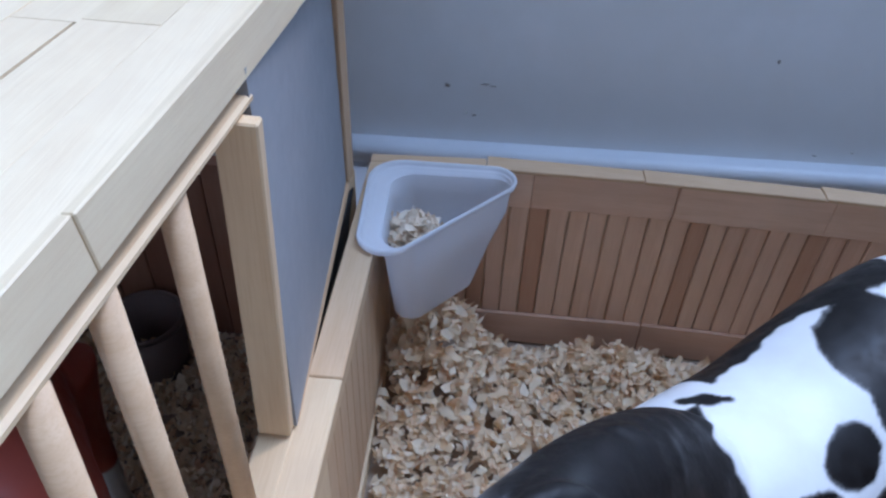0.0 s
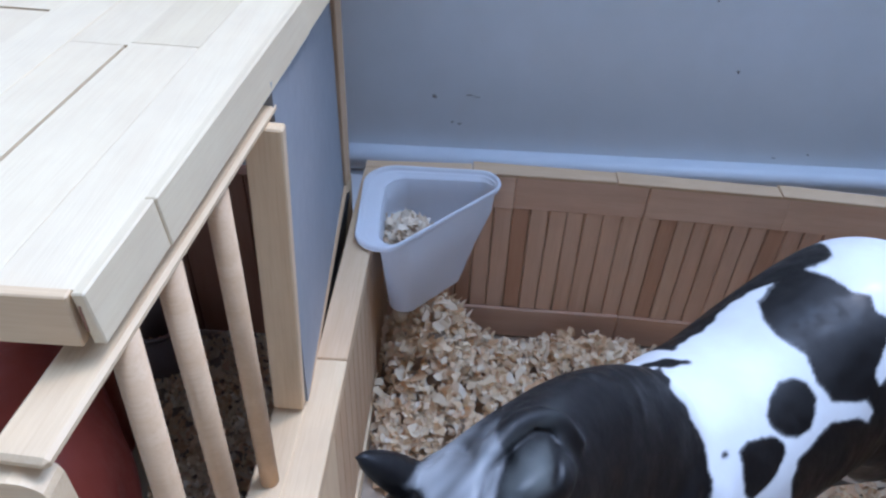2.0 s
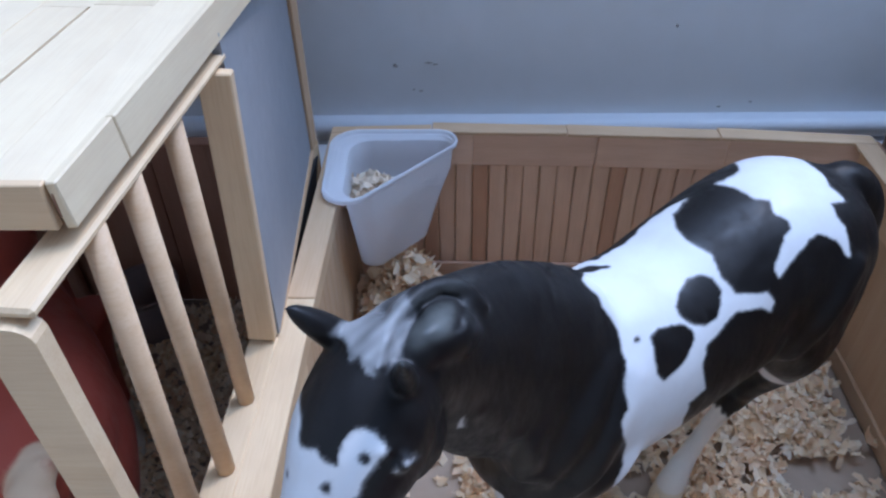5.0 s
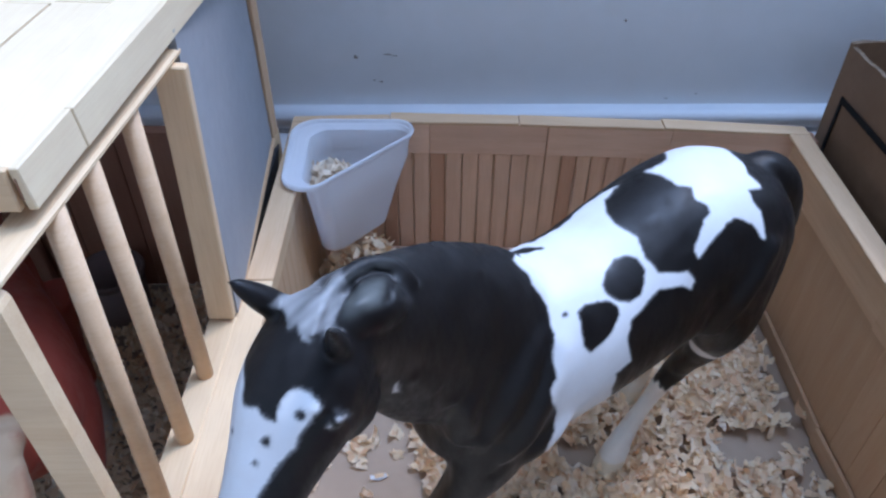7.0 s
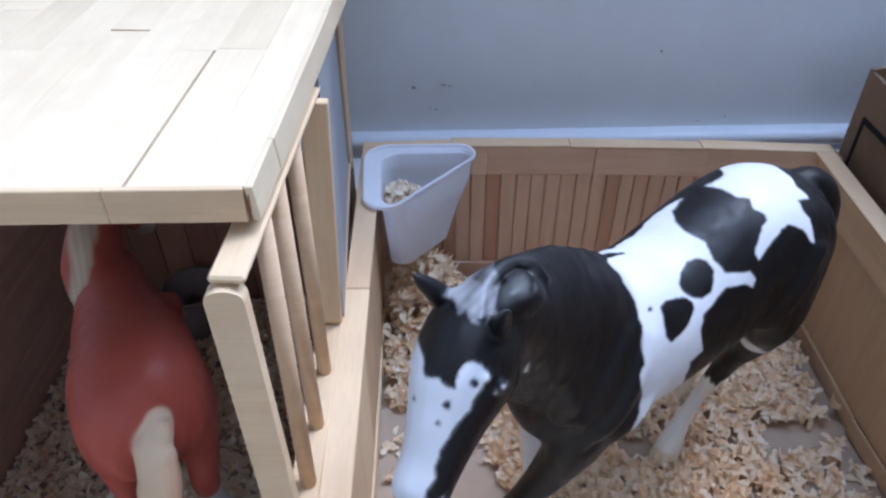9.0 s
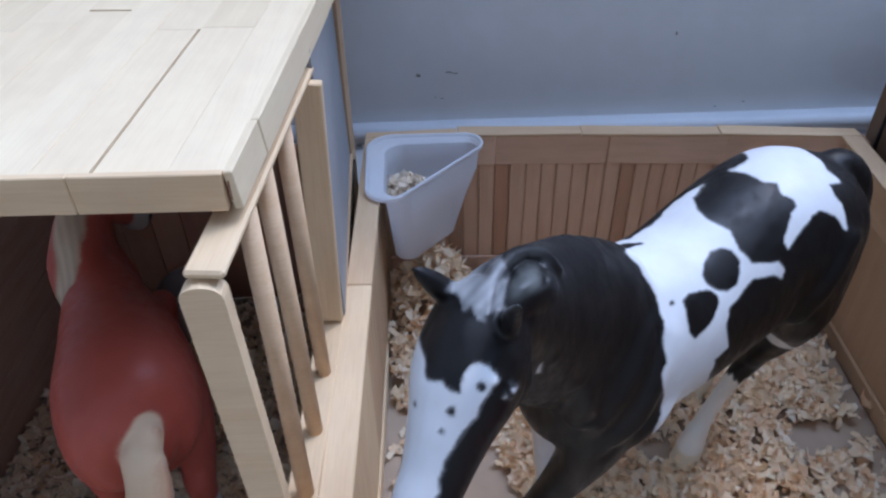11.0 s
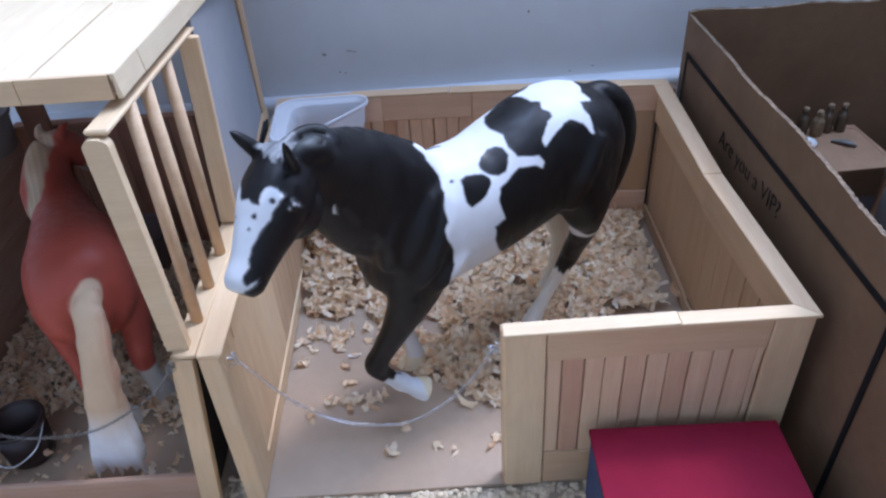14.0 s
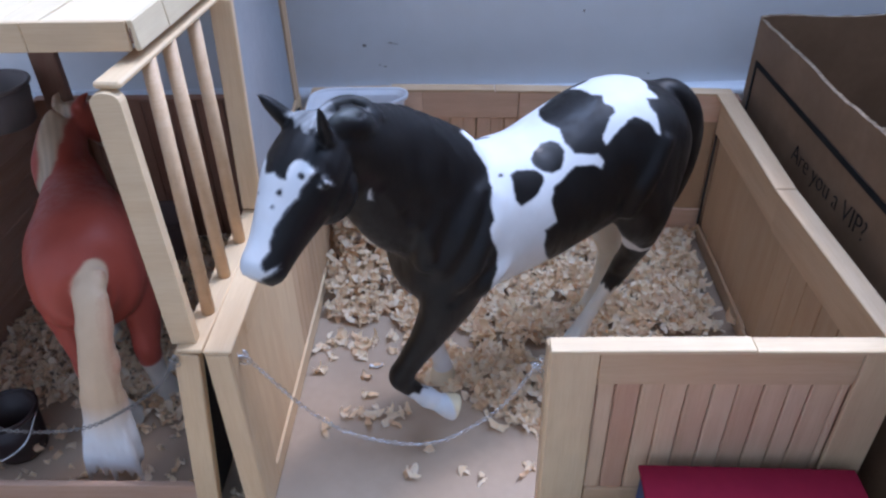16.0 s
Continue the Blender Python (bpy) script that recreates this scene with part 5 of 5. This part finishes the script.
    # the body is eased further than the head, ears, hair and legs
    def body(v):
        q = v - np.array(A0)
        s, z = q @ np.array(AX), v[:, 2]
        near_mane = np.clip((z - 0.150 - 0.55 * np.clip(-s, 0, 1)) / 0.008, 0, 1) * np.clip((0.0 - s) / 0.008, 0, 1)
        return (1 - 0.72 * near_mane) * np.clip((s + 0.066) / 0.014, 0, 1) * np.clip((z - 0.092) / 0.02, 0, 1) * np.clip((0.128 - s) / 0.01, 0, 1)
    eased(me, body, 52)
    swell(me)
    v = vertex_places(me)
    rng = np.random.default_rng(2)
    # the edges of the paint are soft by a hair
    paint_coat(me, sum(pinto_colours(v + rng.normal(0, 0.00032, 3)) for k in range(14)) / 14)
    me.materials.append(COAT)
    base = Vector((0.15, 0.11, 0.0012))
    me.transform(Matrix.Translation(-base))
    ob = new("model_horse", me)
    ob.location = base
    tagged(ob, "glossy black and white pinto model horse statue on shavings", "model horse", "model horses")


# outlines of the coat, in millimetres across and up a plane that leans with the near flank
SADDLE = [(-38, 124.6), (-36.5, 128.5), (-29.8, 134.5), (-22.5, 143), (-12, 153), (-3.5, 157.5), (-9.6, 149.1), (-8, 143.9), (-4.9, 141), (-1, 138.5), (4.1, 136.7), (6.1, 132.8), (8.4, 128.7), (13.9, 125), (21.7, 125.9), (24.8, 126.7), (27.4, 123.9), (27.5, 120), (22.9, 120.9), (14.6, 118.8), (11.9, 115.2), (9.1, 110.4), (6.1, 107.2), (5.3, 99.6), (9.2, 90.2), (3.8, 84.8), (4.7, 73.1), (21.8, 44.2), (-2.7, 62.1), (-11.4, 56.8), (-18.2, 47.8), (-21.3, 41.7), (-18.4, 49.8), (-15.6, 63), (-15.9, 70.8), (-19.3, 81.3), (-17.9, 85.6), (-19.9, 91.6), (-21.4, 102.1), (-24.6, 109.4), (-28.8, 115), (-32.4, 119.8), (-36.7, 123.3)]
CROUP = [(4.6, 162.9), (9.6, 165.6), (13.4, 169), (13, 175.2), (26.4, 181.4), (38.4, 180.2), (40.3, 175.3), (43.9, 171.9), (45.3, 167.7), (51.3, 162.5), (44.7, 160.7), (47.3, 156.9), (51, 152.8), (54.7, 142.6), (52.4, 143.4), (47.9, 147.6), (43.4, 148.9), (40, 149.2), (37.4, 147.1), (32, 139.2), (28.2, 131.7), (25.9, 134.6), (26.3, 138.5), (28.2, 146.5), (30.3, 149.4), (29.1, 152.1), (24.5, 154), (22.6, 158.5), (16.8, 158.7), (10.7, 162.2)]
HEART = [(-13.9, 108.3), (-11.6, 111.5), (-8, 113), (-3.4, 113.1), (-0.2, 111.7), (1, 108.1), (-0.4, 101.9), (-3.2, 98.1), (-7.5, 94.3), (-9.9, 96.7), (-11.7, 101.4)]
ROUND = [(-6.7, 118.4), (-6, 123.3), (-3.3, 127.9), (0.8, 129.9), (4.9, 129.1), (8, 125.4), (9.2, 121), (7.9, 116.1), (4.3, 113), (0.2, 113), (-4.1, 114.8)]
BLAZE = [(-97.5, 94.7), (-95.8, 96.8), (-94.4, 96.8), (-91.5, 92.6), (-89.8, 88.8), (-87.9, 88.1), (-85.1, 88.5), (-82.7, 87), (-80.1, 86.2), (-79.9, 89.3), (-79.7, 91.6), (-78.4, 93.8), (-76.5, 94.6), (-73.7, 93.7), (-70.1, 89.9), (-72.1, 88.9), (-74.5, 85.3), (-75.7, 80.3), (-78.5, 76.6), (-80.1, 73), (-82.3, 68.8), (-83, 63.5), (-82.3, 60.6), (-84.6, 56.6), (-84.6, 53.6), (-83.3, 52.6), (-79.4, 55.4), (-81, 52.9), (-86.5, 48.7), (-93.2, 49.4), (-97.6, 54.7), (-96.8, 60.4), (-94.3, 64.4), (-95.5, 76.5), (-97.1, 88.5)]
FORELOCK = [(-88, 111), (-84.5, 109.5), (-82.7, 106.6), (-80.5, 108), (-78.3, 104.8), (-76.2, 104.6), (-75.5, 107), (-73, 107.8), (-72.9, 111), (-72.5, 115), (-74, 119), (-76, 121.5), (-82, 118.5), (-87, 113.5)]
TICK = [(-62.1, 89.4), (-62.5, 89), (-61.4, 89.9), (-61.9, 87.2), (-61.5, 85.6), (-63.4, 85.6)]


def pinto_colours(v):
    facing = Vector((-0.07, -0.30, 0.225)).normalized()
    across = Vector((0, 0, 1)).cross(facing).normalized()
    rise = facing.cross(across)
    d = (v - np.array((0.15, 0.11, 0.0))) * 1000
    u, w = d @ np.array(across), d @ np.array(rise)
    # feathered edges
    rng = np.random.default_rng(8)
    du, dw = np.zeros(len(v)), np.zeros(len(v))
    uneven = 0.55 + 0.45 * np.sin(0.23 * u + 0.4) * np.sin(0.31 * w + 1.3)
    for f in (0.5, 0.85, 1.3, 1.9, 2.8, 4.1):
        a, b, c, e = rng.uniform(0, 6.283, 4)
        du += np.sin(f * (u * math.cos(a) + w * math.sin(a)) + b) * 0.19 / f ** 0.7 * uneven
        dw += np.sin(f * (u * math.cos(c) + w * math.sin(c)) + e) * 0.19 / f ** 0.7 * uneven
    u, w = u + du, w + dw
    q = v - np.array(A0)
    s, n, z = q @ np.array(AX), q @ np.array(AN), v[:, 2]
    black, white = np.array((0.0075, 0.0062, 0.0062)), np.array((0.71, 0.72, 0.73))
    cream, hoof = np.array((0.74, 0.66, 0.52)), np.array((0.76, 0.66, 0.48))
    out = np.tile(black, (len(v), 1))
    trunk = (s > -0.06) & (z > 0.085)
    head = (s < -0.06) & (z > 0.15)
    for poly in (SADDLE, CROUP):
        out[inside(poly, u, w) & trunk] = white
    # the white stops short of the spine behind the withers
    rim = np.interp(s, (0.004, 0.018, 0.030, 0.044, 0.055, 0.060, 0.064), (0.0085, 0.0095, 0.0115, 0.0145, 0.0160, 0.0130, 0.0105))
    rim = rim + 0.0007 * np.sin(s * 310) + 0.0004 * np.sin(s * 830 + n * 300)
    out[trunk & (n > rim) & (s > 0.016) & (s < 0.074) & (z > 0.13)] = black
    out[trunk & (n > 0.0035) & (s > -0.012) & (s <= 0.016) & (z > 0.150)] = white
    for poly in (HEART, ROUND):
        out[inside(poly, u, w) & trunk] = black
    fa, fb = 0.845 * (s - 0.0085) - 0.535 * (n - 0.0042), 0.535 * (s - 0.0085) + 0.845 * (n - 0.0042)
    out[((fa / 0.0066) ** 2 + (fb / 0.0027) ** 2 < 1 + 0.3 * np.sin(fa * 900 + 1)) & trunk & (z > 0.15)] = black
    hair = inside(FORELOCK, u, w) & (head | (s < -0.05))
    run = 0.86 * u - 0.5 * w
    strand = np.clip(0.37 - 0.016 * (w - 108) + 0.09 * np.sin(run * 0.9 + 0.21 * w) + 0.05 * np.sin(run * 2.3 - 0.3 * w), 0.06, 0.75)[:, None]
    # window sheen painted in grey on the laid-back ear and the edge of the mane round it
    lean = 0.80 * (u + 67.6) + 0.60 * (w - 115.2)
    lift = -0.60 * (u + 67.6) + 0.80 * (w - 115.2)
    ear = np.exp(-((lean / 5.2) ** 4 + (lift / 3.2) ** 4))
    edge = np.exp(-((lean / 7.5) ** 4 + ((lift - 5.6) / 1.7) ** 2))
    ear_sheen = np.clip((0.085 + 0.02 * np.sin(lean * 0.9)) * ear + 0.050 * edge, 0, 0.2)[:, None] * (s < -0.05)[:, None] * (out[:, :1] < 0.1)
    out = out + ear_sheen * np.array((0.93, 1.0, 0.95))
    # the furrow is painted full black, as the shade in its hollow
    for (u0, w0), (u1, w1) in zip(FURROW, FURROW[1:]):
        k = np.clip(((u - u0) * (u1 - u0) + (w - w0) * (w1 - w0)) / ((u1 - u0) ** 2 + (w1 - w0) ** 2), 0, 1)
        out[((u - u0 - k * (u1 - u0)) ** 2 + (w - w0 - k * (w1 - w0)) ** 2 < 0.5) & (s < -0.05)] = black
    out[hair] = (strand * white + (1 - strand) * black)[hair]
    out[inside(BLAZE, u, w) & head] = white
    out[inside(TICK, u, w) & (s < -0.04) & (s > -0.070)] = white
    for (a, b, r), where in (((-18.0, 107.6, 1.0), trunk), ((-82.2, 81.7, 1.15), head), ((-83.6, 76.3, 0.85), head), ((-75.2, 88.7, 1.2), head), ((-92.2, 80.9, 0.7), head)):
        out[((u - a) ** 2 + (w - b) ** 2 < r * r) & where] = black
    out[(np.linalg.norm(v - np.array((0.0525, -0.0062, 0.2072)), axis=1) < 0.0058) & head] = black
    # glints at the corners of the eye, painted as pale flecks
    for a, b, r in ((-69.2, 86.2, 0.55), (-67.2, 88.1, 0.6)):
        out[((u - a) ** 2 + (w - b) ** 2 < r * r) & head] = (0.55, 0.55, 0.56)
    # legs
    ragged = 0.0025 * np.sin(s * 900) + 0.0015 * np.sin(n * 1700 + 1)
    near_fore = (s < -0.012) & (n < 0.0) & (z < 0.1)
    far_fore = (s < 0.02) & (n >= 0.003) & (z < 0.1)
    near_hind = (s > 0.05) & (n < 0.005) & (z < 0.1) & (s < 0.136)
    far_hind = (s > 0.05) & (n >= 0.005) & (z < 0.1) & (s < 0.136)
    out[near_fore & (z < 0.0425 + 0.4 * ragged)] = white
    out[far_fore & (z < 0.080 + ragged)] = white
    out[near_hind & (z < 0.047 + 1.6 * ragged)] = (0.80, 0.76, 0.67)
    out[near_fore & (z < 0.036) & (s > -0.0272)] = (0.80, 0.68, 0.44)
    band = 0.0890 + 0.50 * np.clip(0.104 - s, 0, 1) + 0.90 * np.clip(s - 0.112, 0, 1)
    out[(s > 0.05) & (n < 0.005) & (abs(z - band) < 0.0016 + 0.4 * np.clip(0.101 - s, 0, 0.012)) & (z < 0.112) & (s < 0.130)] = white
    out[far_hind & (z < 0.098 + ragged)] = cream
    out[(far_fore | near_hind | far_hind) & (z < 0.0125)] = hoof
    # pale lower lip and a soft pink muzzle
    out[head & (z < 0.1795) & (out[:, 0] > 0.5)] = (0.70, 0.64, 0.60)
    return out


def chestnut():
    bm = bmesh.new()
    C = Vector((-0.1025, 0.0, 0.0))
    def p(y, x, z): return (C.x + x, y, z)
    # trunk, turned a little from the doorway: y, x, top, bottom, half width
    trunk = [(0.044, -0.087, 0.128, 0.096, 0.0135), (0.054, -0.093, 0.141, 0.083, 0.0240), (0.070, -0.0978, 0.147, 0.075, 0.0290), (0.092, -0.1055, 0.146, 0.073, 0.0285), (0.115, -0.118, 0.143, 0.072, 0.0240), (0.138, -0.1295, 0.142, 0.071, 0.0175), (0.158, -0.1345, 0.136, 0.076, 0.0125)]
    tube(bm, [(x, y, (t + b) / 2, w, (t - b) / 2) for y, x, t, b, w in trunk], 70, 52, (0, 0, 1), 2.2)
    tube(bm, [(-0.1310, 0.134, 0.120, 0.0145, 0.0250), (-0.1345, 0.145, 0.133, 0.0122, 0.0210), (-0.1360, 0.154, 0.145, 0.0108, 0.0165), (-0.1355, 0.161, 0.154, 0.0095, 0.0115)], 44, 36)
    tube(bm, [(-0.1355, 0.160, 0.156, 0.0095, 0.0090), (-0.1310, 0.169, 0.152, 0.0105, 0.0110), (-0.1265, 0.178, 0.142, 0.0090, 0.0100), (-0.1235, 0.184, 0.131, 0.0074, 0.0080), (-0.1225, 0.186, 0.128, 0.0050, 0.0050)], 40, 30)
    for dx in (-0.006, 0.006):
        tube(bm, [(-0.1335 + dx, 0.163, 0.161, 0.0035, 0.0035), (-0.1335 + dx * 1.3, 0.168, 0.165, 0.003, 0.0025), (-0.1325 + dx * 1.5, 0.173, 0.167, 0.0008, 0.0008)], 16, 14, (1, 0, 0))
    for top, foot, y0 in ((-0.013, 0.004, 0.062), (0.019, 0.020, 0.084)):
        def at(z): return foot + (top - foot) * z / 0.110
        tube(bm, [(*p(y0 + dy, at(z), z), w, d) for dy, z, w, d in ((0.004, 0.106, 0.0110, 0.0180), (0.003, 0.085, 0.0108, 0.0165), (-0.002, 0.062, 0.0085, 0.012), (-0.008, 0.048, 0.0072, 0.009), (-0.006, 0.028, 0.0058, 0.006), (-0.002, 0.012, 0.0070, 0.0070), (0.001, 0.0015, 0.0085, 0.0090))], 26, 16, (0, 1, 0))
    for x, y0 in ((-0.139, 0.134), (-0.113, 0.142)):
        tube(bm, [(x, y0, 0.100, 0.012, 0.02), (x, y0, 0.07, 0.009, 0.011), (x, y0 + 0.002, 0.04, 0.0068, 0.007), (x, y0 + 0.001, 0.012, 0.0065, 0.0068), (x, y0, 0.0015, 0.0095, 0.01)], 22, 16, (0, 1, 0))
    me_tail = [(*p(0.050, 0.0165, 0.124), 0.0060, 0.0050), (*p(0.041, 0.0168, 0.117), 0.0082, 0.0070), (*p(0.034, 0.0172, 0.101), 0.0088, 0.0080), (*p(0.028, 0.0150, 0.078), 0.0098, 0.0080), (*p(0.0265, 0.0110, 0.050), 0.0122, 0.0085), (*p(0.0250, 0.0085, 0.024), 0.0150, 0.0080), (*p(0.0240, 0.0078, 0.012), 0.0125, 0.0050)]
    me_tail = [(x + 0.0045, *rest) for x, *rest in me_tail]
    tube(bm, [(x + 0.0007 * math.sin(i * 0.9), y, z, w * (1 + 0.07 * math.sin(i * 1.3) + 0.04 * math.sin(i * 2.9)), h) for i, (x, y, z, w, h) in enumerate(along(me_tail, 34))], 60, 24, (0, 1, 0))
    for k in range(7):
        dx = (k - 3) * 0.0042
        tube(bm, [(*p(0.0225, 0.0145 + dx * 0.7, 0.045), 0.0020, 0.0030), (*p(0.0185, 0.0133 + dx, 0.024), 0.0022, 0.0034), (*p(0.0170, 0.0120 + dx * 1.15, 0.0030 + 0.003 * ((k * 5) % 3)), 0.0010, 0.0018)], 12, 8, (0, 1, 0))
    for k in range(9):
        a = math.radians(-160 + 40 * k * 0.5)
        tube(bm, [(x + 0.88 * w * math.cos(a) + 0.0008 * math.sin(k * 2 + i), y - 0.9 * h * abs(math.sin(a)), z, 0.0019, 0.0016) for i, (x, y, z, w, h) in enumerate(me_tail[1:])], 30, 8, (0, 1, 0))
    # mane falls on the far side of the neck
    for k in range(4):
        f = k / 3
        tube(bm, [(-0.1355, 0.154 - 0.003 * f, 0.163 - 0.003 * f, 0.003, 0.004), (-0.1400, 0.147 - 0.006 * f, 0.155 - 0.007 * f, 0.0040, 0.0065), (-0.1435 - 0.0015 * f, 0.139 - 0.005 * f, 0.142 - 0.006 * f, 0.0045, 0.0075), (-0.1455 + 0.003 * f, 0.127 - 0.006 * f, 0.1300 - 0.003 * f, 0.0015, 0.003)], 26, 18)
    me = moulded("model_horse", bm, 0.0011, 10)
    eased(me, lambda v: np.clip((v[:, 1] - 0.046) / 0.02, 0, 1) * np.clip((v[:, 2] - 0.08) / 0.02, 0, 1) * np.clip((0.15 - v[:, 1]) / 0.01, 0, 1), 40)
    v = vertex_places(me)
    rows = along(me_tail, 60)
    def coat(v):
        col = np.tile(np.array((0.455, 0.090, 0.058)), (len(v), 1))
        tail = np.zeros(len(v), bool)
        for row in rows:
            tail |= ((v - row[:3]) ** 2).sum(1) < (row[3] * 1.12) ** 2
        tail |= (v[:, 1] < 0.036) & (v[:, 2] < 0.05)
        f = np.clip((v[:, 2] - 0.035) / 0.025, 0, 1)[:, None]
        col[tail] = ((1 - f) * np.array((0.88, 0.88, 0.87)) + f * np.array((0.74, 0.53, 0.34)))[tail]
        x, y, z = v.T
        mane = (x < -0.1300 + 0.0004 * np.sin(y * 500)) & (x > -0.1425 + 0.0005 * np.sin(y * 400)) & (y > 0.116 + 0.5 * abs(x + 0.137)) & (z > 0.118)
        tone = (0.86 + 0.14 * np.sin(x * 1500 + y * 500))[:, None]
        col[mane] = (tone * np.array((0.62, 0.46, 0.30)))[mane]
        col[(y > 0.172) & (z < 0.146)] = (0.50, 0.42, 0.36)
        col[(y > 0.180) & (z < 0.134)] = (0.05, 0.04, 0.04)
        col[(v[:, 2] < 0.040) & (v[:, 1] > 0.04)] = (0.75, 0.70, 0.62)
        return col
    rng = np.random.default_rng(3)
    paint_coat(me, sum(coat(v + rng.normal(0, 0.0005, 3)) for k in range(10)) / 10)
    me.materials.append(COAT)
    base = Vector((-0.105, 0.11, 0.0012))
    me.transform(Matrix.Translation(-base))
    ob = new("model_horse", me)
    ob.location = base
    tagged(ob, "glossy chestnut model horse statue with flaxen tail and mane", "model horse", "model horses")


pinto()
chestnut()
